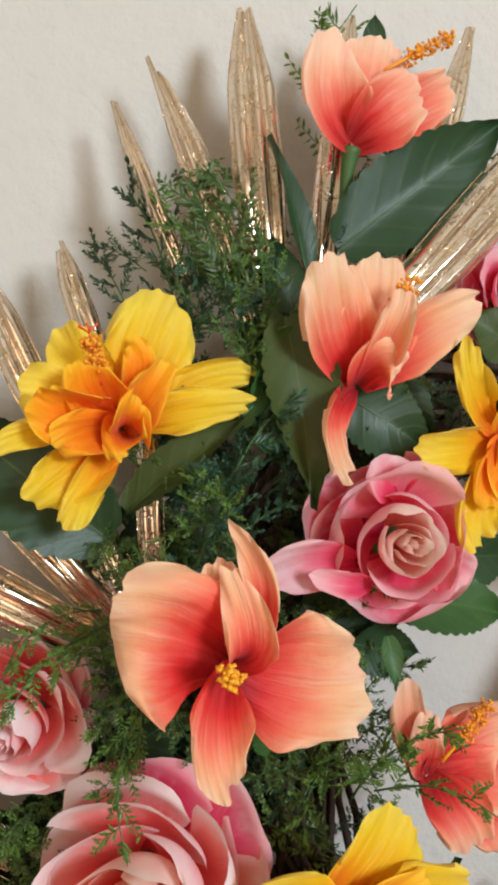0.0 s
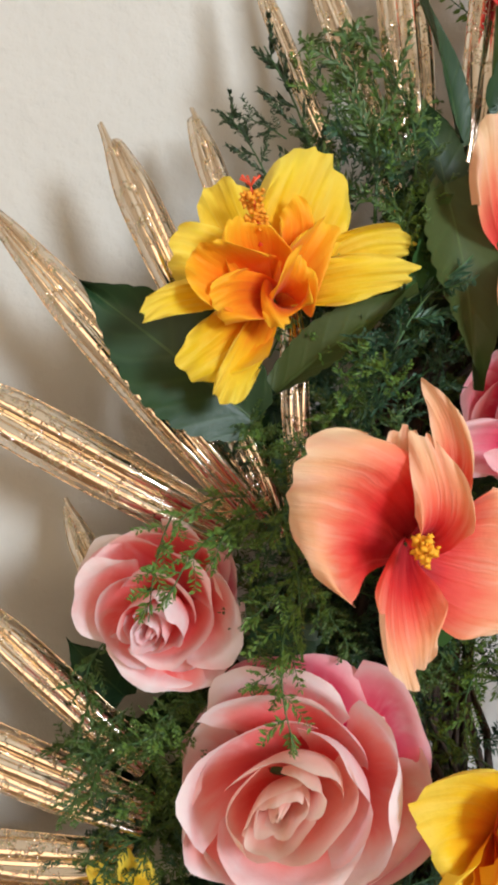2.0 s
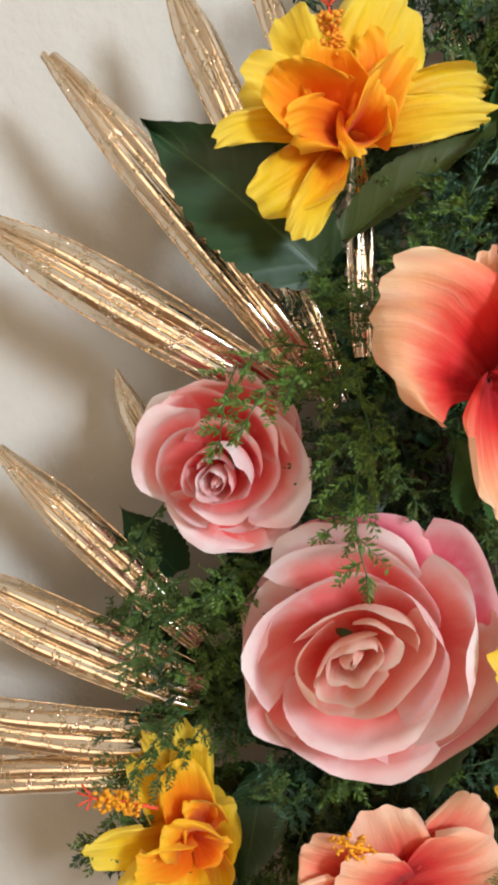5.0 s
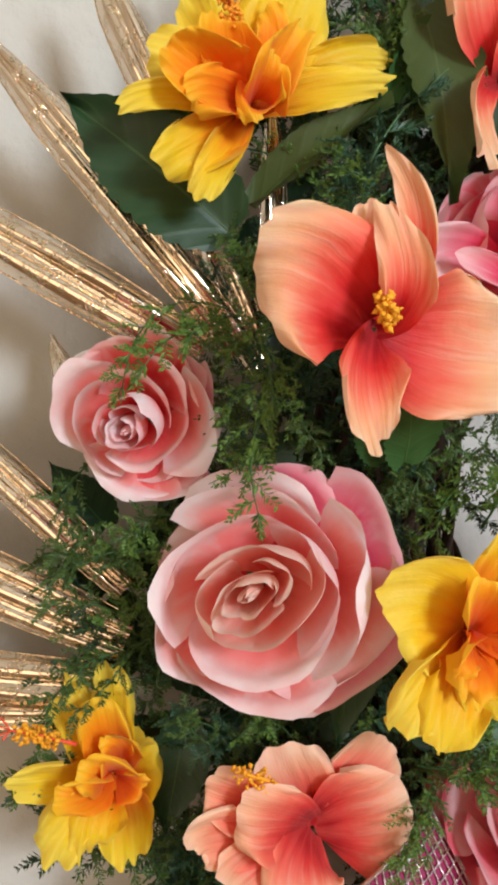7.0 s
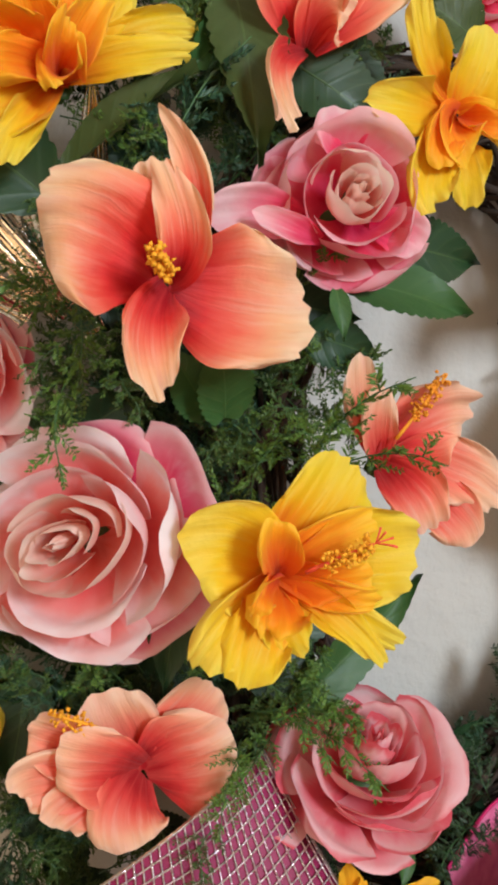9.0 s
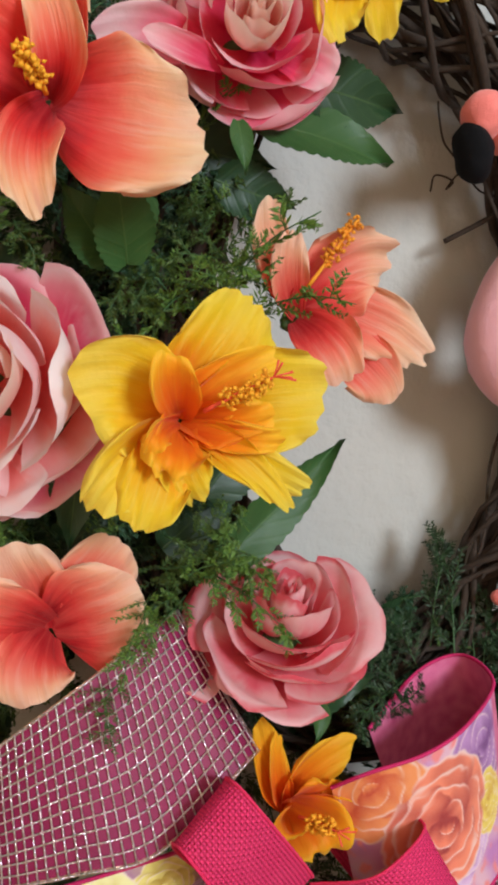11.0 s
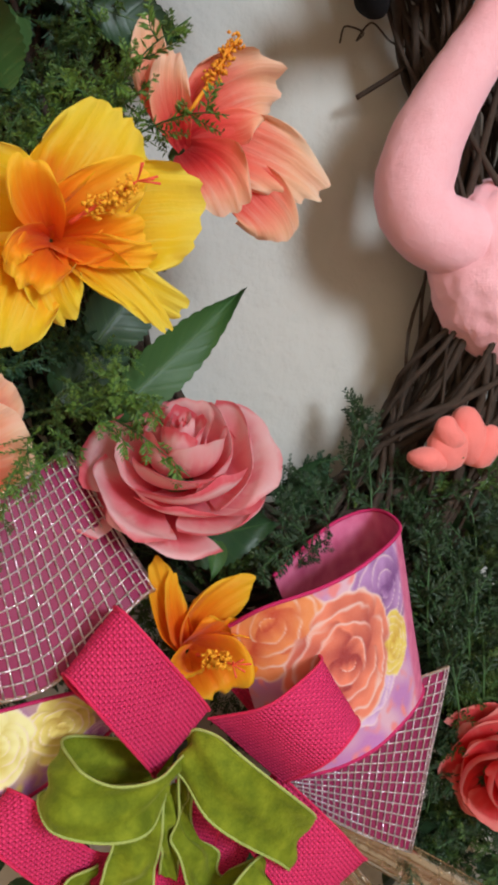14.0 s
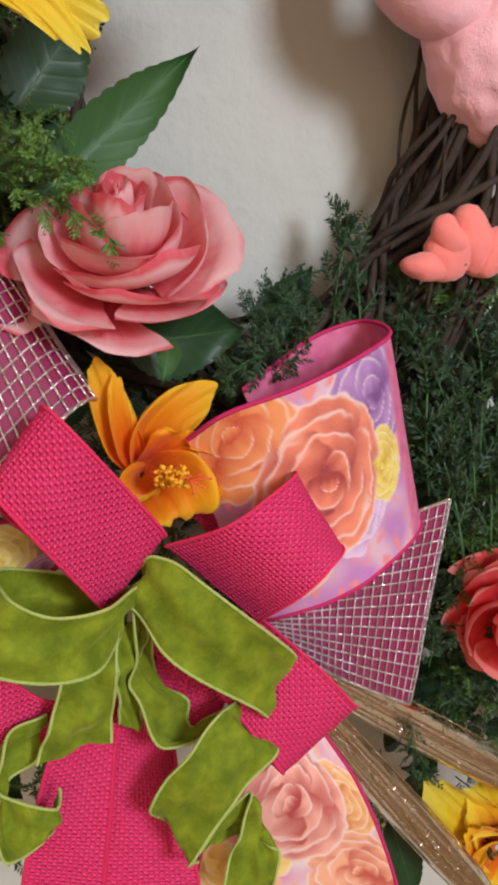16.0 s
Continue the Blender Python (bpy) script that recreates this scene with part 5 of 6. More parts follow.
burlap = ribbon("burlap_ribbon", "bright pink burlap ribbon loop with hemmed edges", [
    ((0.236, 0.42, 1.153), (0.203, 0.425, 1.113)),
    ((0.234, 0.405, 1.165), (0.2, 0.41, 1.126)),
    ((0.205, 0.385, 1.214), (0.174, 0.39, 1.176)),
    ((0.189, 0.39, 1.236), (0.158, 0.395, 1.201)),
    ((0.186, 0.41, 1.232), (0.155, 0.415, 1.195)),
    ((0.198, 0.435, 1.205), (0.165, 0.44, 1.167)),
    ((0.233, 0.44, 1.152), (0.202, 0.44, 1.124))], BURLAP, BURLAP_HEM, 0.10, wrinkle=0.02)
burlap = ribbon("burlap_ribbon", "bright pink burlap ribbon loop with hemmed edges", [
    ((0.237, 0.415, 1.15), (0.283, 0.415, 1.095)),
    ((0.263, 0.388, 1.166), (0.301, 0.39, 1.119)),
    ((0.287, 0.388, 1.178), (0.319, 0.39, 1.133)),
    ((0.307, 0.405, 1.181), (0.333, 0.41, 1.131)),
    ((0.304, 0.44, 1.166), (0.334, 0.445, 1.119)),
    ((0.257, 0.45, 1.153), (0.284, 0.455, 1.111))], BURLAP, BURLAP_HEM, 0.10, wrinkle=0.02)
burlap = ribbon("burlap_ribbon", "bright pink burlap ribbon loop with hemmed edges", [
    ((0.281, 0.425, 1.099), (0.252, 0.425, 1.065)),
    ((0.312, 0.405, 1.065), (0.273, 0.405, 1.03)),
    ((0.332, 0.405, 1.036), (0.286, 0.405, 1.004)),
    ((0.341, 0.418, 1.021), (0.292, 0.418, 0.989)),
    ((0.336, 0.435, 1.016), (0.29, 0.435, 0.985))], BURLAP, BURLAP_HEM, 0.10, wrinkle=0.02)
burlap = ribbon("burlap_ribbon", "bright pink burlap ribbon loop with hemmed edges", [
    ((0.189, 0.43, 1.061), (0.169, 0.43, 1.034)),
    ((0.162, 0.42, 1.076), (0.139, 0.42, 1.052)),
    ((0.134, 0.41, 1.121), (0.107, 0.412, 1.096)),
    ((0.119, 0.43, 1.121), (0.092, 0.43, 1.099)),
    ((0.142, 0.45, 1.083), (0.116, 0.45, 1.062))], BURLAP, BURLAP_HEM, 0.10, wrinkle=0.02)
burlap = ribbon("burlap_ribbon", "bright pink burlap ribbon tail hanging down", [
    ((0.189, 0.43, 1.083), (0.216, 0.43, 1.075)),
    ((0.166, 0.425, 1.042), (0.201, 0.425, 1.043)),
    ((0.149, 0.42, 1.002), (0.189, 0.42, 0.989)),
    ((0.131, 0.42, 0.942), (0.174, 0.42, 0.916))], BURLAP, BURLAP_HEM, 0.10, wrinkle=0.02)
burlap = ribbon("burlap_ribbon", "bright pink burlap ribbon tail hanging down", [
    ((0.217, 0.432, 1.081), (0.247, 0.432, 1.066)),
    ((0.202, 0.43, 1.039), (0.232, 0.43, 1.022)),
    ((0.19, 0.425, 0.984), (0.234, 0.425, 0.965)),
    ((0.175, 0.42, 0.916), (0.236, 0.42, 0.901))], BURLAP, BURLAP_HEM, 0.10, wrinkle=0.02)
burlap = ribbon("burlap_ribbon", "bright pink burlap ribbon behind the velvet loops", [
    ((0.219, 0.435, 1.1), (0.202, 0.435, 1.058)),
    ((0.245, 0.432, 1.077), (0.221, 0.432, 1.037)),
    ((0.274, 0.435, 1.049), (0.254, 0.435, 1.016))], BURLAP, BURLAP_HEM, 0.10, wrinkle=0.02)
velvet = ribbon("velvet_ribbon", "olive green velvet ribbon loop with corded edges", [
    ((0.219, 0.405, 1.135), (0.209, 0.41, 1.104)),
    ((0.198, 0.388, 1.137), (0.188, 0.388, 1.105)),
    ((0.175, 0.383, 1.14), (0.163, 0.383, 1.108)),
    ((0.157, 0.388, 1.15), (0.139, 0.388, 1.118)),
    ((0.151, 0.405, 1.153), (0.133, 0.405, 1.126)),
    ((0.158, 0.425, 1.148), (0.145, 0.425, 1.118)),
    ((0.186, 0.435, 1.136), (0.187, 0.435, 1.105)),
    ((0.218, 0.43, 1.124), (0.213, 0.43, 1.098))], VELVET, VELVET_TRIM, 0.09, wrinkle=0.20, seed=1)
velvet = ribbon("velvet_ribbon", "olive green velvet ribbon band with corded edges", [
    ((0.223, 0.415, 1.141), (0.213, 0.415, 1.122)),
    ((0.229, 0.405, 1.15), (0.216, 0.405, 1.122)),
    ((0.249, 0.39, 1.138), (0.229, 0.39, 1.099)),
    ((0.293, 0.395, 1.087), (0.273, 0.395, 1.054)),
    ((0.295, 0.412, 1.071), (0.276, 0.412, 1.042)),
    ((0.26, 0.43, 1.103), (0.24, 0.43, 1.075))], VELVET, VELVET_TRIM, 0.09, wrinkle=0.20, seed=2)
velvet = ribbon("velvet_ribbon", "olive green velvet ribbon tail, twisted, with corded edges", [
    ((0.214, 0.41, 1.121), (0.224, 0.42, 1.104)),
    ((0.214, 0.412, 1.087), (0.225, 0.425, 1.069)),
    ((0.212, 0.41, 1.067), (0.241, 0.425, 1.05)),
    ((0.222, 0.405, 1.036), (0.244, 0.425, 1.03)),
    ((0.259, 0.41, 1.041), (0.268, 0.42, 1.041))], VELVET, VELVET_TRIM, 0.09, wrinkle=0.20, seed=3)
velvet = ribbon("velvet_ribbon", "olive green velvet ribbon tail, twisted, with corded edges", [
    ((0.263, 0.412, 1.048), (0.286, 0.412, 1.013)),
    ((0.254, 0.4, 1.053), (0.28, 0.4, 1.018)),
    ((0.233, 0.392, 1.038), (0.255, 0.392, 0.998)),
    ((0.213, 0.4, 1.01), (0.23, 0.395, 0.969)),
    ((0.221, 0.415, 0.974), (0.234, 0.41, 0.95))], VELVET, VELVET_TRIM, 0.09, wrinkle=0.20, seed=4)
velvet = ribbon("velvet_ribbon", "olive green velvet ribbon tail, twisted, with corded edges", [
    ((0.236, 0.412, 0.96), (0.26, 0.412, 0.959)),
    ((0.266, 0.405, 0.992), (0.28, 0.4, 0.955)),
    ((0.258, 0.4, 0.97), (0.275, 0.4, 0.931)),
    ((0.246, 0.4, 0.938), (0.269, 0.4, 0.908))], VELVET, VELVET_TRIM, 0.09, wrinkle=0.20, seed=5)
velvet = ribbon("velvet_ribbon", "olive green velvet ribbon tail, twisted, with corded edges", [
    ((0.187, 0.41, 1.115), (0.21, 0.415, 1.116)),
    ((0.176, 0.405, 1.094), (0.205, 0.405, 1.107)),
    ((0.167, 0.402, 1.072), (0.2, 0.402, 1.079)),
    ((0.156, 0.408, 1.046), (0.195, 0.406, 1.05))], VELVET, VELVET_TRIM, 0.09, wrinkle=0.20, seed=6)
velvet = ribbon("velvet_ribbon", "olive green velvet ribbon tail, twisted, with corded edges", [
    ((0.209, 0.415, 1.11), (0.224, 0.42, 1.107)),
    ((0.203, 0.412, 1.083), (0.217, 0.418, 1.082)),
    ((0.202, 0.415, 1.051), (0.213, 0.42, 1.042))], VELVET, VELVET_TRIM, 0.09, wrinkle=0.20, seed=7)
velvet = ribbon("velvet_ribbon", "olive green velvet ribbon tail, curled, with corded edges", [
    ((0.164, 0.42, 1.067), (0.157, 0.42, 1.039)),
    ((0.145, 0.41, 1.064), (0.139, 0.41, 1.04)),
    ((0.137, 0.405, 1.044), (0.136, 0.405, 1.027)),
    ((0.142, 0.4, 1.032), (0.132, 0.398, 0.998)),
    ((0.164, 0.398, 1.02), (0.154, 0.395, 1.007)),
    ((0.161, 0.41, 1.026), (0.158, 0.41, 1))], VELVET, VELVET_TRIM, 0.09, wrinkle=0.20, seed=8)

# ---- vine tendrils ----
twig("straight cut vine twig beside the toy", [(0.435, 0.625, 1.536), (0.468, 0.6, 1.557), (0.505, 0.58, 1.588)], 0.0022)
twig("thin curled vine tendril", [(0.419, 0.62, 1.575), (0.426, 0.625, 1.588), (0.439, 0.62, 1.583), (0.433, 0.62, 1.577), (0.444, 0.615, 1.589), (0.459, 0.61, 1.574), (0.478, 0.6, 1.568)], 0.0008)
twig("thin vine tendril with a knotted tip", [(0.419, 0.61, 1.641), (0.421, 0.612, 1.632), (0.423, 0.608, 1.612), (0.428, 0.6, 1.599)], 0.0009)
twig("thin curled vine tendril", [(0.489, 0.63, 1.3), (0.497, 0.632, 1.302), (0.493, 0.628, 1.297), (0.505, 0.61, 1.299)], 0.001)
twig("thin curled vine tendril", [(0.439, 0.56, 1.27), (0.46, 0.58, 1.276), (0.499, 0.6, 1.28)], 0.001)

# ---- toy ----
NECK = [(0.515, 0.535, 1.589, 0.0213), (0.498, 0.54, 1.563, 0.0214), (0.475, 0.545, 1.53, 0.0241), (0.455, 0.55, 1.493, 0.0277), (0.447, 0.553, 1.459, 0.0293), (0.461, 0.555, 1.435, 0.0294), (0.498, 0.56, 1.421, 0.0302)]
BODY = (0.551, 0.565, 1.396)
HEAD = (0.477, 0.535, 1.625)
BEAK_ROOT = (0.447, 0.53, 1.617)
BEAK_MID = (0.41, 0.528, 1.615)
BEAK_TIP = (0.398, 0.53, 1.579)
FOOT = (0.475, 0.545, 1.265)


# the toy: one plain stuffed shape
def toy():
    bm = bmesh.new()

    def blob(place, radii, mat, rot=(0, 0, 0), seg=32, fur=0.0):
        got = bmesh.ops.create_uvsphere(bm, u_segments=seg, v_segments=seg // 2, radius=1.0)["verts"]
        m = Matrix.LocRotScale(Vector(place), Euler([radians(q) for q in rot]), Vector(radii))
        for v in got:
            v.co = m @ v.co
            v.co += (fur * (noise.noise(v.co * 210) + 0.6 * noise.noise(v.co * 420)) + 0.0022 * noise.noise(v.co * 90) + 0.0018 * noise.noise(v.co * 45)) * Vector(v.co - Vector(place)).normalized()
            for fc in v.link_faces:
                fc.material_index = mat
                fc.smooth = True

    pts = spline(NECK, 40)
    v, f = tube(pts[:, :3], pts[:, 3], 24)
    vs = [bm.verts.new(Vector(q) + 0.0012 * Vector([noise.noise(Vector(q) * 70 + Vector((k, 0, 0))) for k in (0, 9, 19)])) for q in v]
    for q in f:
        fc = bm.faces.new([vs[i] for i in q])
        fc.smooth = True
    blob(BODY, (0.082, 0.05, 0.076), 0, (0, 25, 0), 130, 0.0007)
    blob(HEAD, (0.034, 0.03, 0.030), 0)
    r, m, t = Vector(BEAK_ROOT), Vector(BEAK_MID), Vector(BEAK_TIP)
    blob(r, (0.031, 0.024, 0.024), 3, (0, -8, 0))
    blob(m, (0.0165, 0.017, 0.0165), 1)
    blob(m + (t - m) * 0.66, (0.0128, 0.0165, 0.0215), 2, (0, -10, 0))
    blob(m + Vector((0.012, -0.004, -0.012)), (0.006, 0.013, 0.016), 1, (0, 14, 0))
    foot = Vector(FOOT)
    blob(foot, (0.018, 0.014, 0.021), 1, (0, 20, 0), 20)
    blob(foot + Vector((0.018, 0, 0.006)), (0.015, 0.014, 0.026), 1, (0, -15, 0), 20)
    blob(foot + Vector((-0.004, -0.008, 0.012)), (0.010, 0.009, 0.016), 1, (0, -30, 0), 20)
    blob(foot + Vector((0.030, -0.002, -0.004)), (0.014, 0.012, 0.018), 1, (0, 30, 0), 20)
    blob(foot + Vector((-0.018, -0.002, -0.008)), (0.018, 0.011, 0.009), 1, (0, 10, 0), 20)
    me = bpy.data.meshes.new("toy")
    bm.to_mesh(me)
    bm.free()
    for mt in (PLUSH, PLUSH_CORAL, PLUSH_BLACK, PLUSH_PLUM):
        me.materials.append(mt)
    tagged(new("plush_toy", me), "pink plush bird toy with black and coral beak", "toy")


toy()


# ---- fern sprigs ----
MASTERS = [
    fern_master("fern_sprig", 1, 8.0, FERN, 1.5, 11),
    fern_master("fern_sprig", 2, 8.0, FERN_LIGHT, 1.2, 9),
    fern_master("fern_sprig", 3, 8.0, FERN_BLUE, 1.2, 11),
    fern_master("fern_sprig", 4, 8.0, FERN_SHADED, 0.8, 12),
    fern_master("fern_sprig", 5, 8.0, FERN_LIGHT, 1.6, 8)]
FERN_WORDS = ["dark green plastic asparagus-fern sprig among the flowers", "light green plastic asparagus-fern sprig among the flowers",
              "blue-green plastic fern sprig deep in the wreath", "upright green plastic fern sprig with sparse needles", "trailing light green plastic fern sprig across the petals"]
fern_rng = random.Random(77)
used = set()


def fern_at(a, b, k):
    a, b = Vector(a), Vector(b)
    d = b - a
    q = d.to_track_quat("Z", "Y").to_matrix().to_4x4() @ Matrix.Rotation(fern_rng.uniform(-0.9, 0.9), 4, "Z")
    s = d.length / 0.08
    w = min(1.6, max(0.75, s))
    ob = MASTERS[k] if k not in used else copy_thing(MASTERS[k], Matrix())
    used.add(k)
    ob.matrix_world = Matrix.Translation(a) @ q @ Matrix.Diagonal((w, w, s, 1))
    tagged(ob, FERN_WORDS[k], "fern", "fern sprigs")


def place_ferns():
    for a, b, k in (((0.109, 0.55, 1.761), (0.085, 0.58, 1.873), 3), ((0.09, 0.57, 1.813), (0.057, 0.6, 1.834), 3), ((0.136, 0.54, 1.761), (0.127, 0.57, 1.892), 0), ((0.15, 0.55, 1.784), (0.14, 0.57, 1.87), 1), ((0.115, 0.56, 1.784), (0.107, 0.58, 1.83), 0), ((0.151, 0.54, 1.754), (0.147, 0.55, 1.827), 1), ((0.127, 0.55, 1.769), (0.165, 0.56, 1.833), 2), ((0.164, 0.53, 1.747), (0.174, 0.54, 1.812), 0), ((0.238, 0.56, 1.84), (0.241, 0.58, 1.913), 1), ((0.268, 0.57, 1.838), (0.346, 0.59, 1.902), 0), ((0.259, 0.57, 1.85), (0.342, 0.59, 1.886), 1), ((0.277, 0.57, 1.835), (0.36, 0.59, 1.92), 0),):
        fern_at(a, b, k)
    for a, b, k in (((0.229, 0.58, 1.889), (0.231, 0.6, 2.008), 1), ((0.268, 0.58, 1.891), (0.265, 0.6, 1.936), 0), ((0.213, 0.55, 1.818), (0.242, 0.57, 1.857), 2), ((0.109, 0.51, 1.626), (0.162, 0.49, 1.744), 2), ((0.119, 0.5, 1.647), (0.142, 0.49, 1.699), 2), ((0.095, 0.51, 1.653), (0.129, 0.5, 1.689), 2), ((0.133, 0.5, 1.64), (0.163, 0.49, 1.673), 2), ((0.098, 0.5, 1.628), (0.063, 0.49, 1.638), 1), ((0.117, 0.495, 1.638), (0.124, 0.47, 1.654), 0), ((0.085, 0.55, 1.753), (0.059, 0.575, 1.83), 3), ((0.162, 0.54, 1.788), (0.142, 0.57, 1.889), 0), ((0.136, 0.55, 1.806), (0.097, 0.58, 1.868), 1),):
        fern_at(a, b, k)
    for a, b, k in (((0.147, 0.54, 1.774), (0.124, 0.55, 1.828), 0), ((0.176, 0.54, 1.806), (0.154, 0.55, 1.834), 1), ((0.158, 0.51, 1.699), (0.146, 0.52, 1.778), 0), ((0.063, 0.52, 1.637), (0.045, 0.51, 1.648), 0), ((0.008, 0.51, 1.597), (-0.018, 0.46, 1.561), 4), ((0.052, 0.51, 1.605), (-0.002, 0.48, 1.601), 4), ((0.069, 0.5, 1.588), (0.062, 0.45, 1.528), 4), ((0.068, 0.48, 1.552), (0.044, 0.43, 1.495), 4), ((0.062, 0.5, 1.579), (0.03, 0.48, 1.592), 1), ((0.056, 0.5, 1.558), (0.044, 0.48, 1.524), 0), ((0.086, 0.51, 1.599), (0.057, 0.49, 1.637), 0), ((0.069, 0.5, 1.557), (0.087, 0.48, 1.542), 1),):
        fern_at(a, b, k)
    for a, b, k in (((0.051, 0.5, 1.527), (0.057, 0.48, 1.501), 1), ((0.093, 0.5, 1.543), (0.101, 0.48, 1.516), 0), ((0.082, 0.52, 1.617), (0.093, 0.5, 1.636), 2), ((0.069, 0.52, 1.61), (0.052, 0.51, 1.642), 1), ((0.032, 0.52, 1.483), (-0.015, 0.5, 1.481), 0), ((0.028, 0.52, 1.473), (-0.005, 0.5, 1.468), 1), ((0.008, 0.53, 1.444), (-0.049, 0.51, 1.474), 0), ((0.001, 0.53, 1.421), (-0.059, 0.51, 1.441), 0), ((-0.002, 0.53, 1.4), (-0.058, 0.49, 1.391), 0), ((0.015, 0.53, 1.436), (-0.025, 0.51, 1.427), 1), ((0.015, 0.53, 1.409), (-0.016, 0.51, 1.393), 0), ((-0.007, 0.54, 1.458), (-0.03, 0.54, 1.467), 1),):
        fern_at(a, b, k)
    for a, b, k in (((0.013, 0.52, 1.379), (0.019, 0.52, 1.413), 2), ((0.044, 0.5, 1.349), (0.015, 0.48, 1.38), 0), ((0.055, 0.5, 1.347), (0.073, 0.48, 1.371), 1), ((0.119, 0.5, 1.655), (0.077, 0.48, 1.649), 4), ((0.143, 0.52, 1.674), (0.117, 0.5, 1.697), 2), ((0.065, 0.53, 1.698), (0.1, 0.5, 1.682), 1), ((0.114, 0.5, 1.674), (0.106, 0.48, 1.699), 2), ((0.167, 0.53, 1.711), (0.15, 0.52, 1.765), 0), ((0.137, 0.53, 1.723), (0.154, 0.52, 1.737), 2), ((0.005, 0.53, 1.383), (-0.043, 0.5, 1.379), 0), ((0.047, 0.51, 1.356), (0.01, 0.49, 1.378), 2), ((0.061, 0.51, 1.351), (0.03, 0.49, 1.346), 2),):
        fern_at(a, b, k)
    for a, b, k in (((0.096, 0.51, 1.344), (0.063, 0.49, 1.374), 0), ((0.125, 0.51, 1.348), (0.139, 0.49, 1.363), 1), ((0.024, 0.54, 1.265), (-0.061, 0.57, 1.25), 3), ((0.008, 0.53, 1.266), (0.022, 0.53, 1.294), 0), ((0.186, 0.51, 1.522), (0.152, 0.49, 1.496), 0), ((0.202, 0.5, 1.504), (0.154, 0.46, 1.474), 4), ((0.216, 0.52, 1.527), (0.198, 0.51, 1.55), 0), ((0.217, 0.5, 1.485), (0.16, 0.48, 1.49), 1), ((0.232, 0.5, 1.506), (0.184, 0.49, 1.53), 0), ((0.224, 0.52, 1.527), (0.244, 0.51, 1.549), 1), ((0.206, 0.49, 1.476), (0.239, 0.43, 1.548), 4), ((0.217, 0.48, 1.484), (0.266, 0.42, 1.503), 4),):
        fern_at(a, b, k)
    for a, b, k in (((0.217, 0.5, 1.514), (0.24, 0.48, 1.519), 0), ((0.18, 0.5, 1.501), (0.151, 0.5, 1.52), 2), ((0.196, 0.53, 1.557), (0.216, 0.52, 1.579), 2), ((0.201, 0.52, 1.579), (0.217, 0.47, 1.62), 4), ((0.239, 0.52, 1.742), (0.261, 0.5, 1.741), 0), ((0.228, 0.53, 1.723), (0.251, 0.51, 1.716), 0), ((0.159, 0.54, 1.756), (0.14, 0.52, 1.708), 2), ((0.167, 0.53, 1.706), (0.169, 0.51, 1.668), 2), ((0.178, 0.5, 1.331), (0.162, 0.47, 1.313), 0), ((0.191, 0.49, 1.338), (0.224, 0.44, 1.34), 4), ((0.195, 0.48, 1.33), (0.23, 0.42, 1.303), 4), ((0.183, 0.49, 1.312), (0.137, 0.44, 1.3), 4),):
        fern_at(a, b, k)
    for a, b, k in (((0.206, 0.49, 1.343), (0.218, 0.46, 1.328), 0), ((0.19, 0.5, 1.345), (0.206, 0.47, 1.359), 1), ((0.069, 0.52, 1.359), (0.038, 0.51, 1.377), 2), ((0.086, 0.52, 1.353), (0.057, 0.5, 1.353), 0), ((0.108, 0.52, 1.347), (0.079, 0.51, 1.376), 2), ((0.033, 0.52, 1.243), (0.046, 0.5, 1.23), 0), ((0.069, 0.52, 1.237), (0.054, 0.5, 1.273), 2), ((0.205, 0.5, 1.43), (0.134, 0.5, 1.48), 1), ((0.176, 0.52, 1.524), (0.137, 0.49, 1.493), 0), ((0.197, 0.52, 1.524), (0.187, 0.51, 1.559), 0), ((0.173, 0.53, 1.569), (0.198, 0.52, 1.6), 0), ((0.156, 0.51, 1.507), (0.188, 0.49, 1.521), 4),):
        fern_at(a, b, k)
    for a, b, k in (((0.198, 0.52, 1.551), (0.219, 0.5, 1.561), 1), ((0.178, 0.5, 1.492), (0.216, 0.45, 1.517), 4), ((0.146, 0.51, 1.5), (0.171, 0.48, 1.485), 0), ((0.138, 0.52, 1.524), (0.165, 0.51, 1.539), 2), ((0.171, 0.49, 1.352), (0.199, 0.46, 1.332), 0), ((0.188, 0.49, 1.351), (0.225, 0.49, 1.362), 1), ((0.175, 0.48, 1.34), (0.202, 0.43, 1.319), 4), ((0.158, 0.46, 1.319), (0.126, 0.42, 1.296), 4), ((0.133, 0.44, 1.284), (0.115, 0.42, 1.262), 0), ((0.196, 0.48, 1.338), (0.223, 0.43, 1.336), 4),):
        fern_at(a, b, k)
    for a, b, k in (((0.123, 0.5, 1.344), (0.154, 0.49, 1.365), 2), ((0.16, 0.51, 1.368), (0.191, 0.5, 1.374), 0), ((0.171, 0.52, 1.395), (0.201, 0.51, 1.386), 2), ((0.394, 0.56, 1.219), (0.421, 0.6, 1.298), 3), ((0.355, 0.55, 1.219), (0.35, 0.57, 1.254), 3), ((0.374, 0.55, 1.216), (0.378, 0.58, 1.243), 3), ((0.414, 0.55, 1.2), (0.435, 0.58, 1.241), 3), ((0.324, 0.52, 1.217), (0.324, 0.53, 1.252), 3), ((0.346, 0.51, 1.221), (0.287, 0.45, 1.223), 3), ((0.444, 0.55, 1.186), (0.454, 0.56, 1.244), 3), ((0.463, 0.53, 1.167), (0.438, 0.54, 1.224), 3), ((0.409, 0.56, 1.207), (0.461, 0.58, 1.222), 3),):
        fern_at(a, b, k)
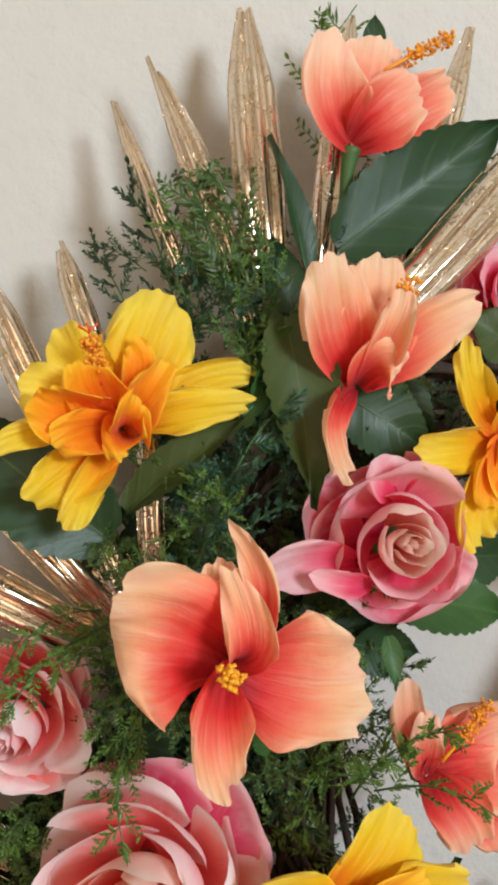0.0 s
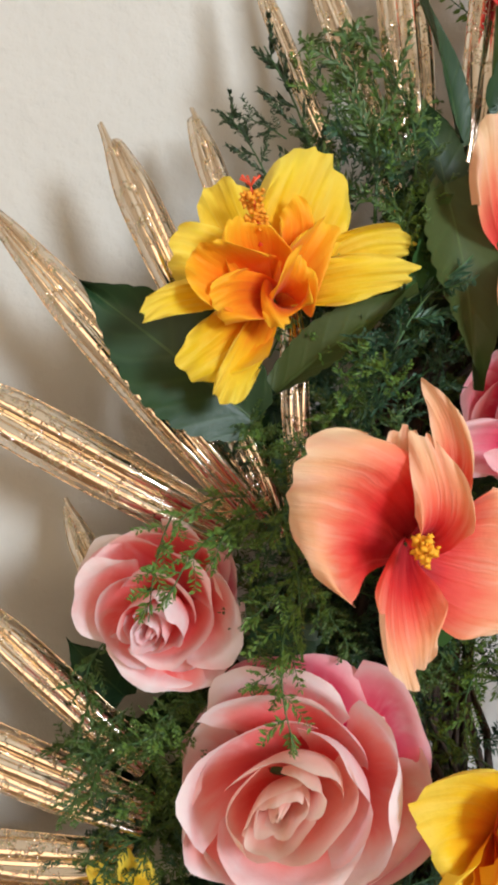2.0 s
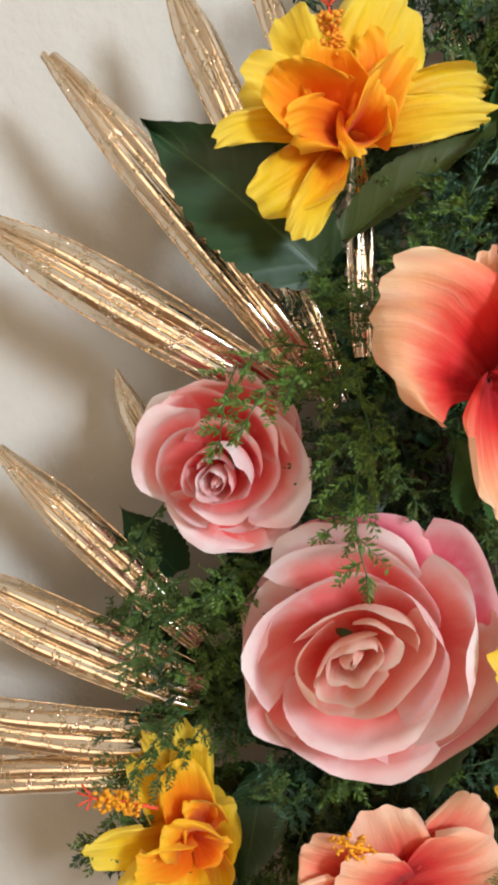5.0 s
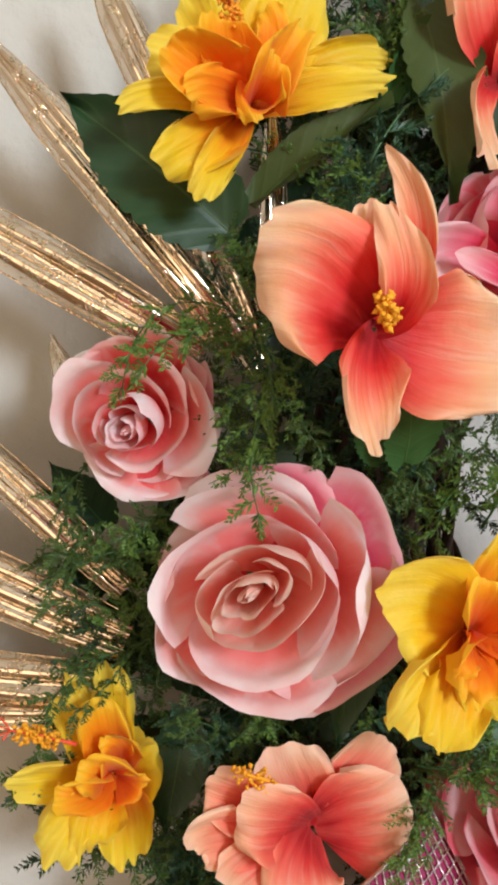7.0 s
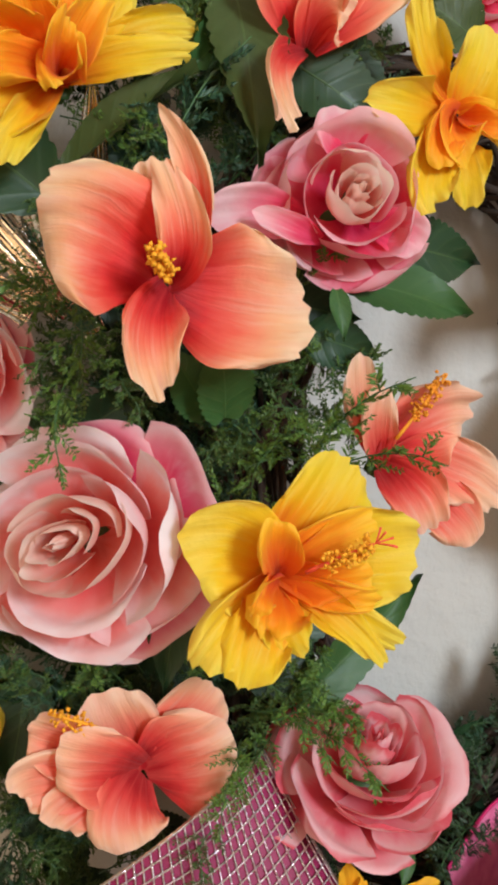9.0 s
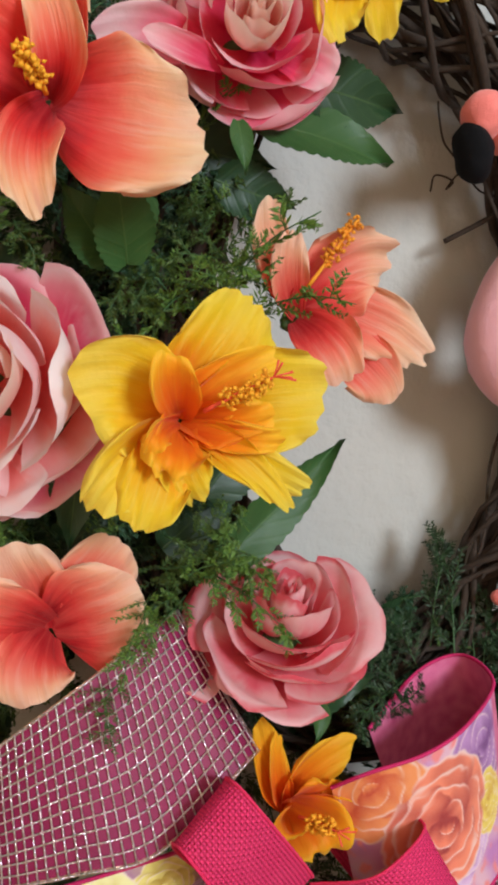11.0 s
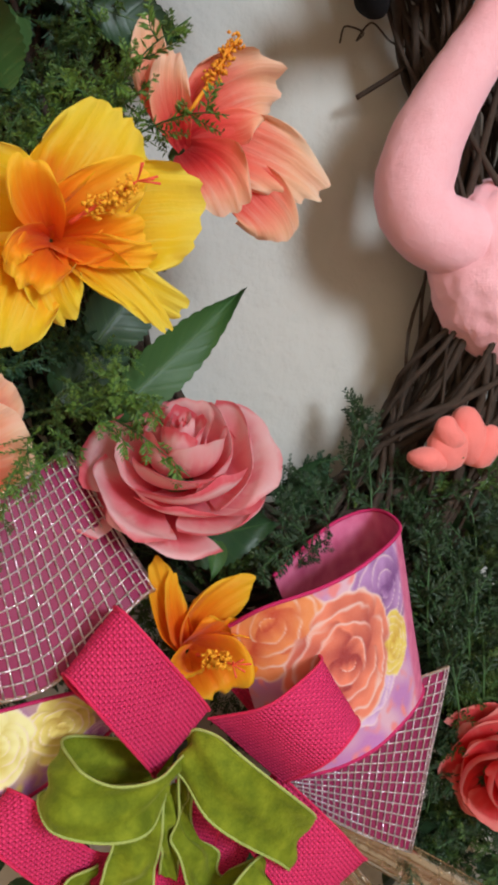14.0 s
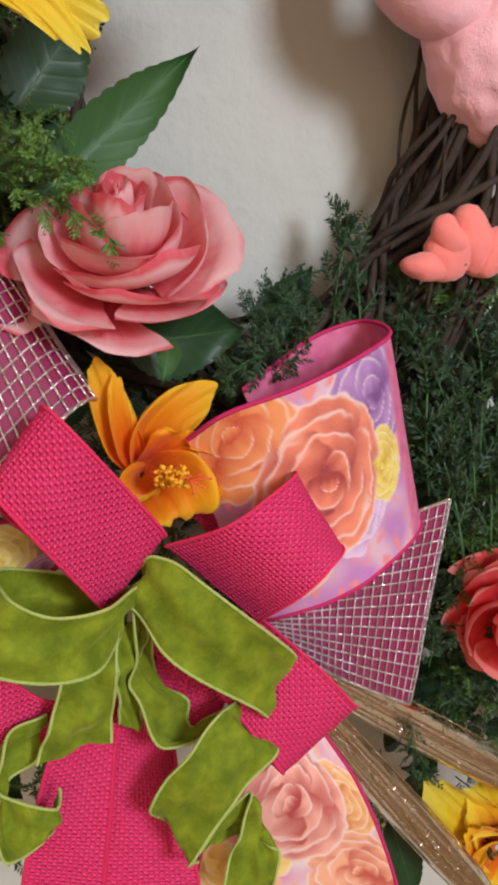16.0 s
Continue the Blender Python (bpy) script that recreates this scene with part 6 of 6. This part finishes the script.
    for a, b, k in (((0.463, 0.52, 1.087), (0.467, 0.55, 1.197), 3), ((0.482, 0.52, 1.093), (0.475, 0.54, 1.19), 3), ((0.461, 0.5, 1.061), (0.443, 0.53, 1.172), 3), ((0.496, 0.52, 1.054), (0.493, 0.54, 1.162), 3), ((0.445, 0.52, 1.1), (0.449, 0.55, 1.223), 3), ((0.492, 0.53, 1.122), (0.5, 0.56, 1.232), 3), ((0.439, 0.5, 1.057), (0.452, 0.5, 1.13), 3), ((0.512, 0.54, 1.125), (0.519, 0.56, 1.214), 3), ((0.369, 0.53, 1.214), (0.351, 0.56, 1.257), 3), ((0.41, 0.55, 1.213), (0.419, 0.6, 1.297), 3), ((0.428, 0.55, 1.21), (0.43, 0.58, 1.254), 3), ((0.342, 0.52, 1.212), (0.329, 0.54, 1.254), 3),):
        fern_at(a, b, k)
    for a, b, k in (((0.32, 0.49, 1.204), (0.343, 0.48, 1.233), 3), ((0.436, 0.55, 1.193), (0.447, 0.57, 1.253), 3), ((0.415, 0.5, 0.947), (0.418, 0.49, 0.894), 3), ((0.439, 0.51, 0.968), (0.445, 0.52, 1.009), 3), ((0.448, 0.51, 0.931), (0.489, 0.52, 0.939), 3), ((0.196, 0.47, 1.333), (0.213, 0.44, 1.337), 1), ((0.194, 0.48, 1.35), (0.204, 0.46, 1.356), 4), ((0.163, 0.48, 1.335), (0.202, 0.45, 1.342), 0), ((0.155, 0.46, 1.326), (0.145, 0.43, 1.307), 4), ((0.148, 0.5, 1.36), (0.195, 0.51, 1.366), 2), ((0.169, 0.51, 1.371), (0.21, 0.51, 1.369), 2), ((0.151, 0.52, 1.385), (0.184, 0.52, 1.383), 2),):
        fern_at(a, b, k)
    for a, b, k in (((0.133, 0.53, 1.612), (0.175, 0.52, 1.612), 2), ((0.075, 0.5, 1.6), (0.036, 0.46, 1.578), 1), ((0.062, 0.5, 1.6), (0.013, 0.46, 1.587), 4), ((0.078, 0.49, 1.571), (0.036, 0.46, 1.55), 1), ((0.049, 0.5, 1.595), (-0.012, 0.45, 1.576), 4), ((0.069, 0.48, 1.531), (0.037, 0.46, 1.515), 1), ((-0.015, 0.53, 1.48), (-0.048, 0.5, 1.457), 0), ((0.009, 0.51, 1.479), (-0.023, 0.49, 1.477), 1), ((0.006, 0.52, 1.465), (-0.058, 0.49, 1.456), 0), ((0.206, 0.47, 1.497), (0.223, 0.44, 1.532), 1), ((0.221, 0.47, 1.475), (0.185, 0.45, 1.519), 1), ((0.129, 0.49, 1.661), (0.107, 0.47, 1.682), 1),):
        fern_at(a, b, k)
    for a, b, k in (((0.098, 0.5, 1.667), (0.105, 0.48, 1.693), 1), ((0.143, 0.51, 1.733), (0.154, 0.51, 1.781), 1), ((0.134, 0.56, 1.799), (0.126, 0.575, 1.852), 1), ((0.175, 0.46, 1.334), (0.203, 0.43, 1.352), 1),):
        fern_at(a, b, k)


place_ferns()


# ---- dark filling of sprigs and leaves round the ring, some of it in place of shade ----
fill = random.Random(12)
# the beds below z = 1.06 at right are added to darken shadowed wall
BEDS = [(0.06, 0.42, 0.90, 1.13, 48), (-0.03, 0.07, 1.36, 1.53, 30), (-0.045, 0.05, 1.25, 1.38, 16), (0.40, 0.64, 0.80, 0.92, 30), (0.06, 0.215, 1.27, 1.52, 72), (0.07, 0.25, 1.52, 1.72, 70), (0.08, 0.27, 1.70, 1.80, 24), (0.0, 0.17, 1.16, 1.27, 24), (0.17, 0.42, 1.10, 1.24, 30), (0.43, 0.58, 1.03, 1.22, 66), (0.40, 0.62, 0.88, 1.06, 70)]
SHAPES = []
for ob in MASTERS:
    parts = []
    for ch in ob.children:
        co = np.zeros(len(ch.data.vertices) * 3)
        ch.data.vertices.foreach_get("co", co)
        parts.append((co.reshape(-1, 3), [tuple(q.vertices) for q in ch.data.polygons], ch.data.materials[0]))
    SHAPES.append(parts)
mats = [FERN, FERN_LIGHT, FERN_BLUE, STEM, FERN_SHADED]
all_v, all_f, all_m, total = [], [], [], 0
for x0, x1, z0, z1, count in BEDS:
    for k in range(count):
        a = Vector((fill.uniform(x0, x1), fill.uniform(0.555, 0.60), fill.uniform(z0, z1)))
        b = a + Vector((fill.uniform(-0.05, 0.05), -fill.uniform(0.02, 0.055), fill.uniform(-0.05, 0.06)))
        q = (b - a).to_track_quat("Z", "Y").to_matrix().to_4x4() @ Matrix.Rotation(fill.uniform(-3, 3), 4, "Z")
        m = np.array(Matrix.Translation(a) @ q @ Matrix.Diagonal((1.0, 1.0, max(0.75, (b - a).length / 0.08), 1)))
        for co, polys, mat in SHAPES[fill.choice((0, 0, 2, 3) if x0 < 0.39 else (3, 3, 0))]:
            all_v.append(co @ m[:3, :3].T + m[:3, 3])
            all_f += [tuple(i + total for i in p) for p in polys]
            all_m += [mats.index(mat)] * len(polys)
            total += len(co)
    for k in range(count // (3 if x0 < 0.39 else 2)):
        a = Vector((fill.uniform(x0 + 0.01, x1 - 0.03), fill.uniform(0.575, 0.60), fill.uniform(z0, z1)))
        b = a + Vector((fill.uniform(-0.055, 0.055), -fill.uniform(0.0, 0.02), fill.uniform(-0.06, 0.06)))
        leaf("hibiscus_leaf", "dark green silk filling leaf, at lower right in place of shaded wall", tuple(a), tuple(b), fill.uniform(3.0, 4.2), LEAF_DARK, 0.3, 0.1, (0, -1, 0), seed=100 + k)
bed = mesh_of("fern_filling", np.vstack(all_v), all_f, None, False)
for mt in mats:
    bed.materials.append(mt)
bed.polygons.foreach_set("material_index", all_m)
tagged(new("fern_filling", bed), "dense dark green plastic fern filling between the flowers, at lower right in place of shaded wall", "fern", "", "stuff")
